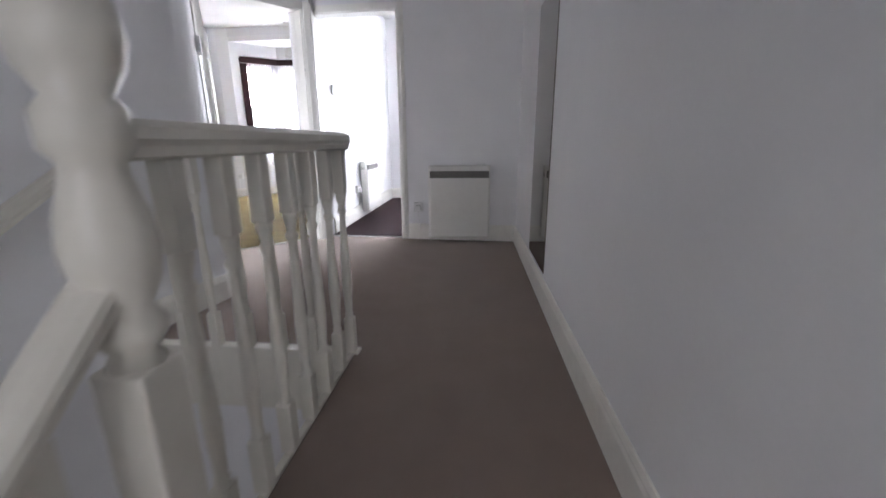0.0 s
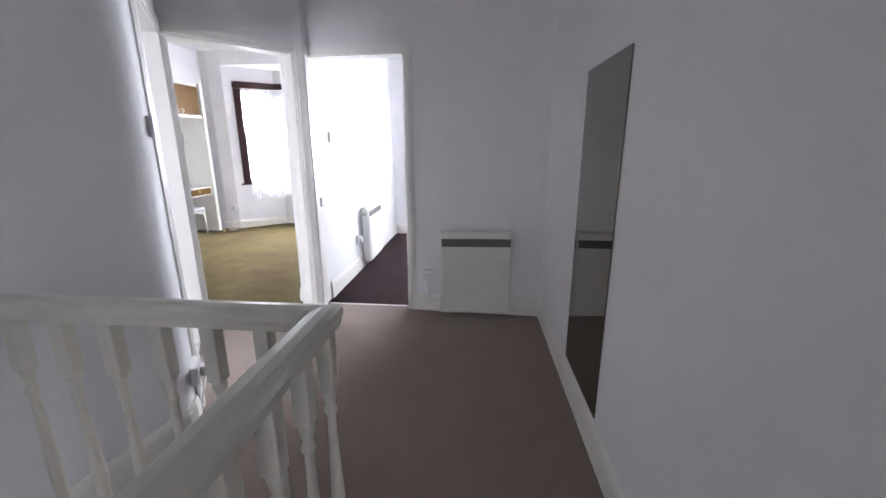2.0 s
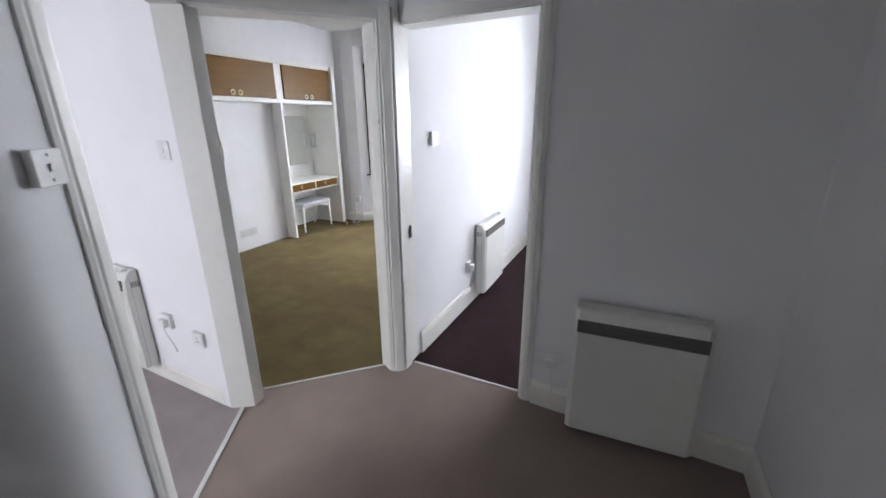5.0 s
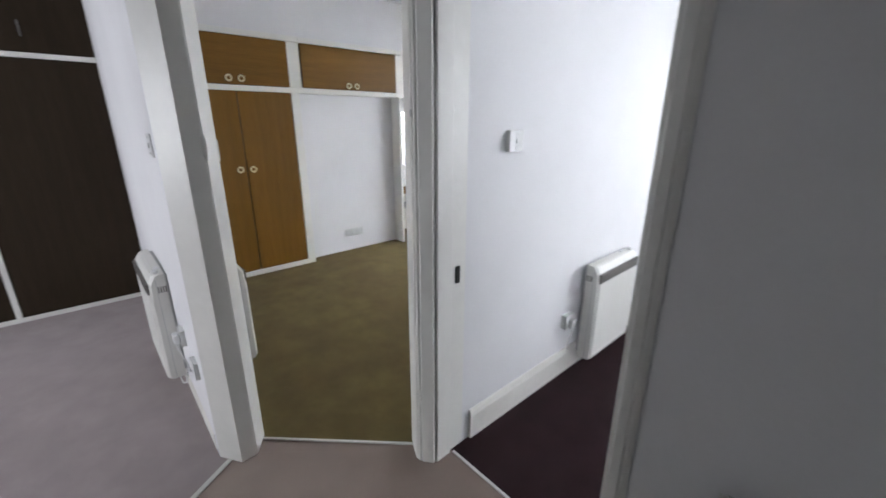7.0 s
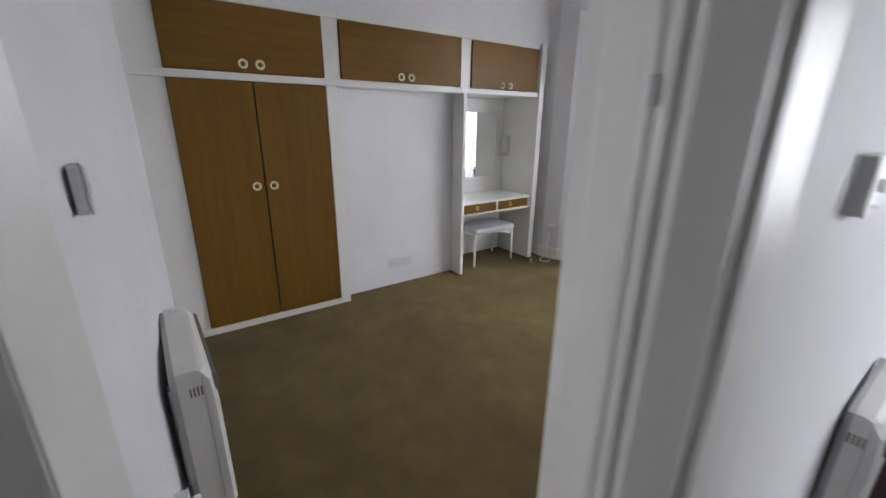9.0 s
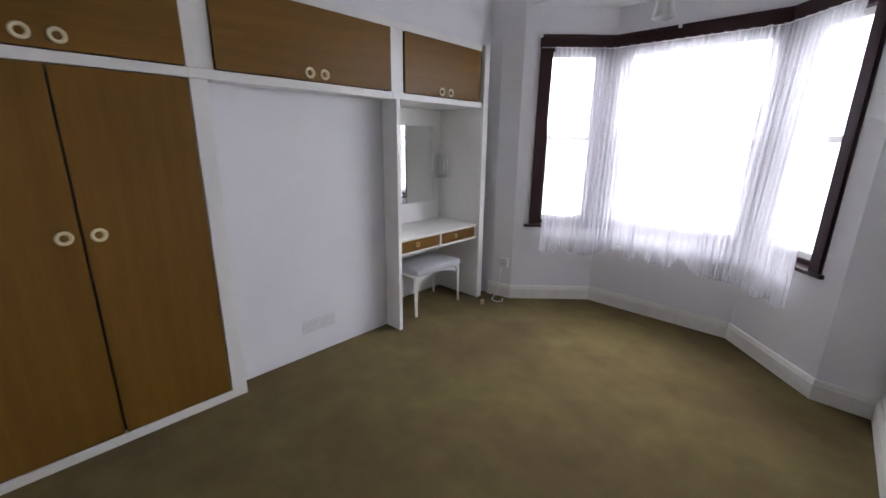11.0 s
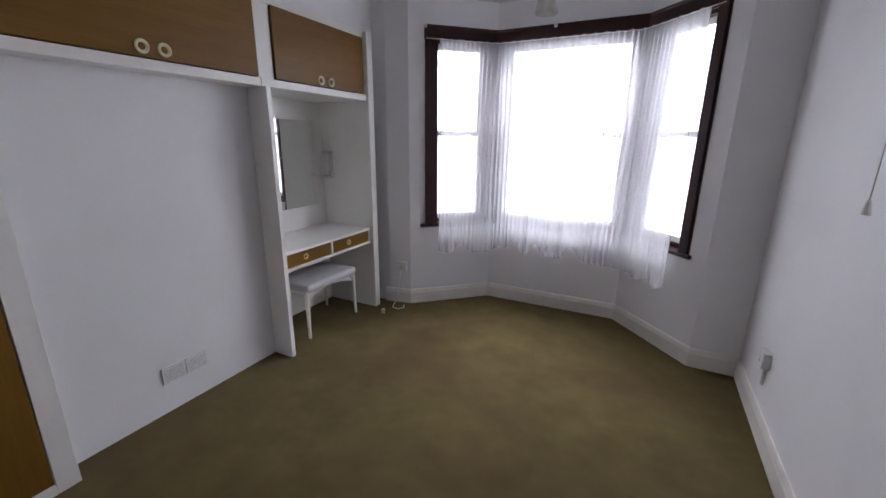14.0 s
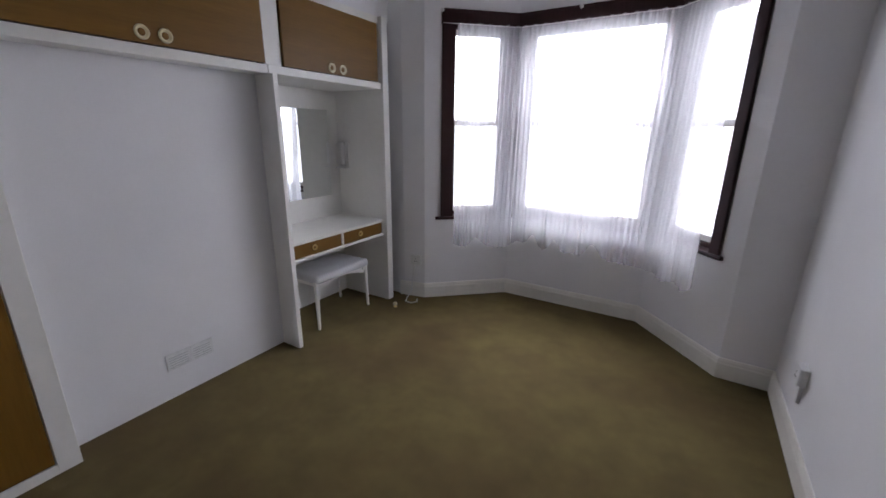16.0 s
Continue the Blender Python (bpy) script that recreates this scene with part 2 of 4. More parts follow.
def tube(path, radius, steps=8, bm=None):
    """A round cord or wire through the points."""
    bm = bm or bmesh.new()
    pts = [Vector(p) for p in path]
    rings = []
    for i, p in enumerate(pts):
        way = (pts[min(i + 1, len(pts) - 1)] - pts[max(i - 1, 0)]).normalized()
        a = way.orthogonal().normalized()
        b = way.cross(a)
        if rings:
            k = old - way * old.dot(way)
            a = k.normalized() if k.length > 1e-6 else a
            b = way.cross(a)
        old = a
        rings.append([bm.verts.new(p + radius * (math.cos(t) * a + math.sin(t) * b)) for t in [2 * math.pi * k / steps for k in range(steps)]])
    faces = []
    for r, s in zip(rings, rings[1:]):
        for k in range(steps):
            f = bm.faces.new((r[k], r[(k + 1) % steps], s[(k + 1) % steps], s[k]))
            f.smooth = True
            faces.append(f)
    faces += [bm.faces.new(list(reversed(rings[0]))), bm.faces.new(rings[-1])]
    bmesh.ops.recalc_face_normals(bm, faces=faces)
    return bm


ORIGIN = Vector((0, 0, 0))  # of the room that is being built
LANDING, FRONT = Vector((0, 0, 0)), Vector((0.035, -0.054, 0))


def part(name, bm, material, parent=None, label="", smooth=False):
    me = bpy.data.meshes.new(name)
    if smooth:
        for f in bm.faces:
            f.smooth = True
    bm.to_mesh(me)
    bm.free()
    me.materials.append(material)
    ob = new(name, me)
    ob.parent = parent
    if parent is None:
        ob.location = ORIGIN
    if label:
        ob["label"] = label
    return ob


def thing(name, m, label, category, group=""):
    ob = new(name)
    ob.empty_display_size = 0.05
    ob.matrix_world = Matrix.Translation(ORIGIN) @ m
    return tagged(ob, label, category, group)


def setting(name, bm, material, label, category):
    return tagged(part(name, bm, material), label, category, kind="structure")


def facing(x, y, z, normal):
    """A pose whose local -y points along the given plan normal, out of a wall: local x runs along the wall."""
    nx, ny = normal
    return pose(x, y, z, 0, 0, math.degrees(math.atan2(nx, -ny)))


# ---- structure ----
TOP = 2.72
DOOR = 1.99
D = (0.643, 0.766)           # along the olive room's doorway
N = (-0.766, 0.643)          # through it
AL, AR = (-1.645, 3.376), (-1.122, 3.994)
ALM, ALB, ARB = (-1.650, 3.442), (-1.752, 3.507), (-1.233, 4.044)
POST = (-1.065, 4.043)       # corner post between two doorways


def off(p, along, n, a, b):
    return (p[0] + along[0] * a + n[0] * b, p[1] + along[1] * a + n[1] * b)


J0 = (-1.222, 2.724)
C = (-0.544, 0.839)          # along the back bedroom's doorway
CN = (-0.839, -0.544)
J1 = AL
# the landing's left wall bends softly into the plane of the back bedroom's doorway
LEFT_CURVE = [(-1.2, 1.93), (-1.172, 2.10), (-1.148, 2.22), (-1.127, 2.31), (-1.110, 2.38), (-1.0985, 2.43), (-1.0925, 2.466), (-1.0935, 2.495), (-1.0995, 2.522), (-1.112, 2.5483), (-1.124, 2.5735)]
J0B, J1B = off(J0, C, CN, 0, 0.11), off(J1, C, CN, 0, 0.125)
PL, PR = -1.068, -0.33       # small room's doorway
BY = 4.13                    # hall's end wall

wall_mid = setting("wall_partition", prism([AR, POST, (PL, BY), (PL, BY + 0.12), (-1.082, 7.05), (-1.082, 7.37), (-1.28, 7.37), (-1.283, 7.136), (-1.309, 4.167), ARB], 0, TOP), WALL, "white painted partition wall between two front rooms", "wall")
wall_cross = setting("wall_cross", prism([J1B, AL, ALM, ALB, (-2.165, 3.525), (-4.80, 3.606), (-4.80, 3.355)], 0, TOP), WALL, "white painted wall between back and front bedroom", "wall")
wall_left = setting("wall_landing_left", prism([(-1.2, -1.8), *LEFT_CURVE, J0, J0B, (-1.335, 2.55), (-1.335, -1.8)], -2.9, TOP), WALL, "white painted landing wall beside the stairwell", "wall")
for poly in wall_left.data.polygons:
    poly.use_smooth = True
wall_left.data.set_sharp_from_angle(angle=0.5)
wall_right = setting("wall_landing_right", prism([(0.90, -1.8), (0.745, 4.06), (0.745, 4.25), (1.05, 4.25), (1.05, -1.8)], -2.9, TOP), WALL, "plain white painted landing wall", "wall")
wall_end = setting("wall_landing_end", prism([(PR, BY - 0.035), (0.75, 4.035), (0.75, 4.25), (PR, 4.25)], 0, TOP), WALL, "white painted end wall of the landing", "wall")
for name, quad in (("door_head_front_bedroom", [AL, AR, ARB, ALB, ALM]), ("door_head_back_bedroom", [J0, J1, J1B, J0B]), ("door_head_small_room", [(PL, BY), (PR, BY - 0.035), (PR, 4.25), (PL, 4.25)])):
    setting(name, prism(quad, DOOR, TOP), WALL, "white painted wall over a doorway", "wall")
setting("wall_landing_back", prism([(-1.2, -1.8), (-0.3, -1.8), (-0.3, -1.68), (-1.2, -1.68)], -2.9, TOP), WALL, "white painted wall behind the half landing", "wall")
# Unseen wall; its opening is assumed, to house the landing's fill lamp.
bm = prism([(-0.3, -1.8), (0.9, -1.8), (0.9, -1.68), (-0.3, -1.68)], -2.9, 0.55)
prism([(-0.3, -1.8), (0.9, -1.8), (0.9, -1.68), (-0.3, -1.68)], 1.85, TOP, bm)
prism([(0.7, -1.8), (0.9, -1.8), (0.9, -1.68), (0.7, -1.68)], 0.55, 1.85, bm)
setting("wall_landing_assumed_window", bm, WALL, "white painted wall with an assumed, unseen window opening", "wall")

# Front bedroom
ORIGIN = FRONT
BAY = [(-3.79, 7.26), (-3.235, 7.77), (-2.10, 7.765), (-1.59, 7.20)]
setting("wall_front_left", prism([(-4.80, 7.22), (-3.98, 7.22), (-3.79, 7.26), (-3.79, 7.55), (-4.80, 7.55)], 0, TOP), WALL, "white painted wall beside the bay", "wall")
setting("wall_front_right", prism([(-1.318, 7.19), (-1.59, 7.20), (-1.60, 7.42), (-1.318, 7.42)], 0, TOP), WALL, "white painted wall beside the bay", "wall")
setting("wall_alcove", prism([(-4.95, 3.60), (-4.80, 3.60), (-4.80, 7.40), (-4.95, 7.40)], 0, TOP), WALL, "white painted alcove wall", "wall")
setting("chimney_breast", prism([(-4.80, 4.82), (-4.165, 4.82), (-4.175, 6.075), (-4.80, 6.075)], 0, TOP), WALL, "white painted chimney breast between fitted cupboards", "chimney breast")
SILL, HEAD = 0.735, 2.30


def bay_points(out):
    """The bay's plan line, moved outward."""
    res = []
    for i, p in enumerate(BAY):
        n = Vector((0, 0))
        for q, r in zip(BAY, BAY[1:]):
            if p in (q, r):
                e = (Vector(r) - Vector(q)).normalized()
                n += Vector((-e.y, e.x))
        n.normalize()
        k = 1.0 if i in (0, 3) else 1.08
        res.append((p[0] + n.x * out * k, p[1] + n.y * out * k))
    return res


outer, inner = bay_points(0.22), BAY
for i in range(3):
    quad = [inner[i], inner[i + 1], outer[i + 1], outer[i]]
    setting("wall_bay_low", prism(quad, 0, SILL - 0.03), WALL, "white painted bay wall under a window", "wall")
    setting("wall_bay_high", prism(quad, HEAD, 2.52), WALL, "white painted bay wall over a window", "wall")
setting("ceiling_bay", prism([*inner, outer[3], outer[2], outer[1], outer[0]][:4], 2.52, 2.60), CEILING, "white bay ceiling", "ceiling")
setting("wall_bay_beam", prism([(-3.80, 7.26), (-1.58, 7.20), (-1.58, 7.36), (-3.80, 7.42)], 2.60, TOP), WALL, "white painted wall over the bay", "wall")

# Small front room
ORIGIN = LANDING
setting("wall_small_room_right", prism([(1.30, 4.1), (1.42, 4.1), (1.42, 7.3), (1.30, 7.3)], 0, TOP), WALL, "white painted wall", "wall")
setting("wall_small_room_near", prism([(1.05, 4.12), (1.30, 4.12), (1.30, 4.25), (1.05, 4.25)], 0, TOP), WALL, "white painted wall", "wall")
bm = prism([(-1.082, 7.05), (-0.42, 7.06), (-0.42, 7.24), (-1.082, 7.24)], 0, TOP)
prism([(-0.42, 7.06), (1.08, 7.06), (1.08, 7.24), (-0.42, 7.24)], 0, 0.85, bm)
prism([(-0.42, 7.06), (1.08, 7.06), (1.08, 7.24), (-0.42, 7.24)], 2.15, TOP, bm)
prism([(1.08, 7.06), (1.30, 7.06), (1.30, 7.24), (1.08, 7.24)], 0, TOP, bm)
setting("wall_small_room_front", bm, WALL, "white painted front wall of the small room", "wall")

# Back bedroom
bm = prism([(-4.80, -0.85), (-3.6, -0.85), (-3.6, -0.65), (-4.80, -0.65)], 0, TOP)
prism([(-3.6, -0.85), (-2.2, -0.85), (-2.2, -0.65), (-3.6, -0.65)], 0, 0.85, bm)
prism([(-3.6, -0.85), (-2.2, -0.85), (-2.2, -0.65), (-3.6, -0.65)], 2.15, TOP, bm)
prism([(-2.2, -0.85), (-1.335, -0.85), (-1.335, -0.65), (-2.2, -0.65)], 0, TOP, bm)
setting("wall_back_bedroom", bm, WALL, "white painted back wall of the back bedroom", "wall")
setting("wall_back_alcove", prism([(-4.95, -0.85), (-4.80, -0.85), (-4.80, 3.60), (-4.95, 3.60)], 0, TOP), WALL, "white painted wall behind the fitted wardrobe", "wall")

# Floors, ceilings
setting("floor_landing", prism([(-0.12, 0.9), (0.86, 0.9), (0.745, 4.09), (PR, 4.14), (PL, 4.14), (-1.085, 4.06), (-1.205, 4.033), (-1.733, 3.49), AL, off(J1, C, CN, 0.0, 0.06), off(J0, C, CN, 0, 0.055), J0, *reversed(LEFT_CURVE), (-0.12, 1.93)], -0.20, 0.0), BROWN_CARPET, "worn brown mauve landing carpet", "floor")
setting("floor_front_bedroom", prism([(-1.743, 3.48), (-1.185, 4.05), (-1.25, 4.13), (-1.25, 7.22), (-1.55, 7.25), (-2.07, 7.80), (-3.20, 7.80), (-3.76, 7.30), (-4.82, 7.25), (-4.82, 3.56), (-2.1, 3.48)], -0.20, 0.0), GREEN_CARPET, "worn olive green bedroom carpet", "floor")
setting("floor_small_room", prism([(PL - 0.01, 4.14), (PR + 0.01, 4.14), (PR + 0.01, 4.24), (1.35, 4.24), (1.35, 7.15), (-1.14, 7.15), (PL - 0.03, 4.24)], -0.20, 0.0), PLUM_CARPET, "dark plum carpet", "floor")
setting("floor_back_bedroom", prism([off(J0, C, CN, -0.03, 0.06), off(J1, C, CN, 0.02, 0.06), (-1.8, 3.345), (-4.82, 3.38), (-4.82, -0.70), (-1.32, -0.70), (-1.32, 2.66)], -0.20, 0.0), GREY_CARPET, "mauve grey bedroom carpet", "floor")
setting("ceiling", prism([(-4.95, -1.8), (1.42, -1.8), (1.42, 7.25), (-4.95, 7.25)], TOP, TOP + 0.1), CEILING, "white painted ceiling", "ceiling")


# ---- stairs and landing edge ----
for k in range(4):
    top = -0.18 * (k + 1)
    setting("stair_tread", prism([(-0.12, 0.9 - 0.22 * (k + 1) - (1.9 if k == 3 else 0)), (0.9, 0.9 - 0.22 * (k + 1) - (1.9 if k == 3 else 0)), (0.88, 0.9 - 0.22 * k), (-0.12, 0.9 - 0.22 * k)], -2.9 if k == 3 else top - 0.18, top), BROWN_CARPET, "carpeted stair up to the landing", "stairs")
setting("landing_edge", boxes(((-1.2, 1.880, -0.30), (-0.10, 1.929, 0.012)), ((-0.145, 0.9, -0.30), (-0.121, 1.880, 0.012)), bevel=0.004), CREAM, "cream painted board round the stairwell", "trim")
setting("wall_stairwell", prism([(-1.2, 1.93), (-0.12, 1.93), (-0.12, 2.05), (-1.2, 2.05)], -1.0, -0.2), WALL, "white painted wall under the landing", "wall")
setting("wall_stairwell_side", prism([(-0.12, -1.7), (-0.02, -1.7), (-0.02, 4.0), (-0.12, 4.0)], -2.9, -0.205), WALL, "white painted wall beside the lower stairs", "wall")
setting("wall_lower_hall", prism([(-1.2, 4.0), (-0.02, 4.0), (-0.02, 4.1), (-1.2, 4.1)], -2.9, -0.205), WALL, "white painted wall of the lower hall", "wall")
for k in range(11):
    setting("lower_stair", prism([(-1.2, 0.02 + 0.23 * k), (-0.12, 0.02 + 0.23 * k), (-0.12, 0.02 + 0.23 * (k + 1)), (-1.2, 0.02 + 0.23 * (k + 1))], -2.9, -0.72 - 0.185 * (k + 1)), BROWN_CARPET, "carpeted stair down from the half landing", "stairs")
setting("half_landing", prism([(-1.2, -1.7), (-0.12, -1.7), (-0.12, 0.02), (-1.2, 0.02)], -2.9, -0.72), BROWN_CARPET, "carpeted half landing", "floor")
setting("lower_hall_floor", prism([(-1.2, 2.5), (-0.02, 2.5), (-0.02, 4.1), (-1.2, 4.1)], -2.95, -2.85), BROWN_CARPET, "carpeted lower hall floor", "floor")

# ---- balustrade ----


def baluster_mesh(height):
    """Turned spindle with square blocks below and above."""
    bm = bmesh.new()
    box_into(bm, (-0.021, -0.021, 0), (0.021, 0.021, 0.16), 0.003)
    box_into(bm, (-0.021, -0.021, height - 0.17), (0.021, 0.021, height), 0.003)
    z0, z1 = 0.16, height - 0.17
    prof = [(0.020, 0.0), (0.014, 0.02), (0.018, 0.035), (0.0135, 0.05), (0.0155, 0.10), (0.020, 0.30), (0.019, 0.38), (0.0135, 0.66), (0.0115, 0.84), (0.0175, 0.86), (0.0175, 0.88), (0.012, 0.90), (0.0205, 0.97), (0.020, 1.0)]
    lathe([(r, z0 + f * (z1 - z0)) for r, f in prof], 14, bm)
    me = bpy.data.meshes.new("baluster")
    bm.to_mesh(me)
    bm.free()
    me.materials.append(CREAM)
    return me


balustrade = thing("balustrade", pose(-0.133, 1.895, 0), "cream painted turned wooden balustrade round the stairwell", "balustrade")
RAIL = [(-0.040, -0.008), (-0.034, -0.02), (-0.034, -0.036), (-0.024, -0.042), (0.024, -0.042), (0.034, -0.036), (0.034, -0.02), (0.040, -0.008), (0.037, 0.010), (0.022, 0.021), (0, 0.024), (-0.022, 0.021), (-0.037, 0.010)]
RZ = 0.917
part("handrail", sweep([(-0.985, -0.75, RZ - 0.42), (-0.985, -0.06, RZ - 0.035), (-0.945, 0, RZ), (0, 0, RZ), (0, -1.0, RZ)], RAIL), CREAM, balustrade)
SPINDLE = baluster_mesh(RZ - 0.041 - 0.012)
for x, y in [(-0.172 - 0.152 * k, 0) for k in range(6)] + [(0, -0.005)] + [(0, -0.152 - 0.147 * k) for k in range(6)]:
    ob = new("baluster", SPINDLE)
    ob.parent = balustrade
    ob.location = (x, y, 0.012)
newel_m = Matrix.Translation((0.008, -1.03, 0))
bm = boxes(((-0.037, -1.075, -0.75), (0.053, -0.985, 0.56)), bevel=0.006)
lathe([(0.044, 0.555), (0.034, 0.585), (0.052, 0.61), (0.052, 0.63), (0.036, 0.655), (0.056, 0.70), (0.064, 0.75), (0.058, 0.80), (0.041, 0.86), (0.040, 0.875), (0.055, 0.895), (0.055, 0.945), (0.040, 0.965), (0.060, 1.0), (0.068, 1.04), (0.060, 1.085), (0.034, 1.112), (0.01, 1.12)], 24, bm, newel_m)
part("newel_post", bm, CREAM, balustrade)
part("raking_handrail", sweep([(0, -1.05, 0.715), (0, -2.0, -0.14)], RAIL), CREAM, balustrade)
for k in range(6):
    ob = new("baluster", SPINDLE)
    ob.parent = balustrade
    ob.location = (0, -1.2 - 0.125 * k, -0.325 - 0.1125 * k)
part("raking_string", sweep([(0, -1.07, -0.22), (0, -2.0, -1.057)], [(-0.02, -0.12), (0.02, -0.12), (0.02, 0.06), (-0.02, 0.06)]), CREAM, balustrade)


# ---- skirting, door frames, thresholds ----
def skirting(points, height, name="baseboard"):
    """Skirting with a rounded top along a wall line; the room lies to the left of the direction of travel."""
    h = height
    sec = [(0.0, 0.0), (-0.017, 0.0), (-0.017, h - 0.035), (-0.013, h - 0.022), (-0.013, h - 0.016), (-0.007, h), (0.0, h)]
    return setting(name, sweep([(x, y, 0.0) for x, y in points], sec), SKIRT, "white painted skirting board", "skirting")


skirting([(0.829, 0.9), (0.7455, 4.033)], 0.15)
skirting([(0.744, 4.035), (PR + 0.07, BY - 0.042)], 0.15)
skirting([LEFT_CURVE[k] for k in (10, 8, 6, 4, 2)] + [(-1.198, 1.95)], 0.15)
skirting([(1.30, 7.06), (0.0, 7.06), (-1.082, 7.05), (PL - 0.001, BY + 0.13)], 0.16)
ORIGIN = FRONT
skirting([(-1.343, 4.22), (-1.318, 7.19), (-1.59, 7.20), (-2.10, 7.765), (-3.235, 7.77), (-3.79, 7.26), (-4.02, 7.215)], 0.13)
ORIGIN = LANDING
skirting([(-1.80, 3.323), (-4.14, 3.349)], 0.12)
skirting([(-4.02, 3.582), (-2.165, 3.525)], 0.12)


def upright_frame(p, along, out, width, depth, height, name, label):
    """An architrave leg: moulded section standing at a plan point."""
    a, o = Vector(along), Vector(out)
    prof = [(0, 0), (width, 0), (width, depth * 0.45), (width * 0.82, depth * 0.75), (width * 0.72, depth * 0.75), (width * 0.62, depth), (width * 0.2, depth), (width * 0.1, depth * 0.7), (0, depth * 0.6)]
    pts = [(p[0] + a.x * u + o.x * v, p[1] + a.y * u + o.y * v) for u, v in prof]
    return prism(pts, 0, height)


def door_frame(name, p, q, out, depth, left_w, right_w, stop, label):
    """Lining, stops and architraves round an opening from p to q whose wall faces out, depth being the wall's thickness."""
    along = (Vector(q) - Vector(p)).normalized()
    o = Vector(out)
    P, Q = Vector(p), Vector(q)
    frame_top = tagged(new(name), label, "door frame", kind="structure")
    frame_top.location = (p[0], p[1], 0)
    loc = Matrix.Translation((-p[0], -p[1], 0))

    def add(nm, bm):
        bmesh.ops.transform(bm, matrix=loc, verts=bm.verts)
        return part(nm, bm, GLOSS, frame_top)

    back = -depth - 0.004
    def board(a0, a1, o0, o1, z0, z1):
        pts = [P + along * a0 + o * o0, P + along * a1 + o * o0, P + along * a1 + o * o1, P + along * a0 + o * o1]
        return prism([(v.x, v.y) for v in pts], z0, z1)
    L = (Q - P).length
    add("jamb_lining", board(-0.02, 0.004, 0.003, back, 0, DOOR))
    add("jamb_lining", board(L - 0.004, L + 0.02, 0.003, back, 0, DOOR))
    add("head_lining", board(0.004, L - 0.004, 0.003, back, DOOR - 0.004, DOOR + 0.02))
    if stop:
        s0 = -depth * stop
        add("door_stop", board(0.004, 0.014, s0, s0 - 0.035, 0, DOOR - 0.004))
        add("door_stop", board(L - 0.014, L - 0.004, s0, s0 - 0.035, 0, DOOR - 0.004))
        add("door_stop", board(0.014, L - 0.014, s0, s0 - 0.035, DOOR - 0.014, DOOR - 0.004))
    if left_w:
        add("architrave", upright_frame(P - along * 0.004, -along, o, left_w, 0.018, DOOR + 0.06, "", ""))
    if right_w:
        add("architrave", upright_frame(Q + along * 0.004, along, o, right_w, 0.018, DOOR + 0.06, "", ""))
    bm = board(-0.004, L + 0.004, 0.0, 0.018, DOOR + 0.004, DOOR + 0.06)
    add("head_architrave", bm)
    return frame_top


front_frame = tagged(new("door_frame_front_bedroom"), "white gloss door frame without a door", "door frame", kind="structure")


def face_board(p, q, thick, z0, z1):
    """A board laid on the wall face that runs from p to q, on its right-hand side."""
    v = (Vector(q) - Vector(p)).normalized()
    n = Vector((v.y, -v.x)) * thick
    r = min(0.006, thick * 0.6)
    a, b = Vector(p), Vector(q)
    pts = [a, a + n * 0.6, a + n + v * r, b + n - v * r, b + n * 0.6, b]
    return prism([(k.x, k.y) for k in pts], z0, z1)


part("jamb_lining", face_board(AL, ALM, 0.004, 0, DOOR), GLOSS, front_frame)
part("jamb_edge", face_board(ALM, ALB, 0.004, 0, DOOR), GLOSS, front_frame)
ARM = (-1.19, 4.025)
part("jamb_lining", face_board(ARM, AR, 0.010, 0, DOOR), GLOSS, front_frame)
part("jamb_edge", face_board(ARB, off(ARM, (-0.91, 0.41), N, 0.003, 0), 0.006, 0, DOOR), GLOSS, front_frame)
part("keeper", boxes(((-1.1235, 3.980, 1.506), (-1.1175, 3.986, 1.530)), bevel=0.002), BACKPLATE, front_frame, "small metal keeper")
part("head_lining", prism([off(AL, D, N, 0.01, 0.004), off(AR, D, N, -0.01, 0.004), ARB, ALB], DOOR - 0.006, DOOR + 0.01), GLOSS, front_frame)
part("architrave", face_board(off(AR, (0.76, 0.65), N, 0.016, 0), POST, 0.016, 0, DOOR + 0.06), GLOSS, front_frame)
part("architrave_bead", face_board(AR, off(AR, (0.76, 0.65), N, 0.0155, 0), 0.011, 0, DOOR + 0.002), GLOSS, front_frame)
part("architrave", face_board(POST, (PL, BY), 0.014, 0, DOOR + 0.06), GLOSS, front_frame)
part("head_architrave", face_board(off(AL, D, N, -0.004, 0), off(AR, D, N, 0.016, 0), 0.016, DOOR + 0.004, DOOR + 0.06), GLOSS, front_frame)
part("hinge_lump", lathe([(0.004, -0.055), (0.010, -0.035), (0.013, 0.0), (0.011, 0.025), (0.003, 0.045)], 12, None, Matrix.Translation((ALM[0] - 0.001, ALM[1] + 0.001, 1.40))), GLOSS, front_frame, "old painted-over hinge")
door_frame("door_frame_back_bedroom", J0, J1, (0.839, 0.544), 0.115, 0.08, 0.0, 0.0, "white gloss door frame with moulded architrave")
door_frame("door_frame_small_room", (PL, BY), (PR, BY - 0.035), (0.047, -0.999), 0.125, 0.0, 0.062, 0.0, "white gloss door frame with moulded architrave")

strip_a, strip_b = off(J0, C, CN, 0.01, 0.06), off(J1, C, CN, -0.006, 0.06)


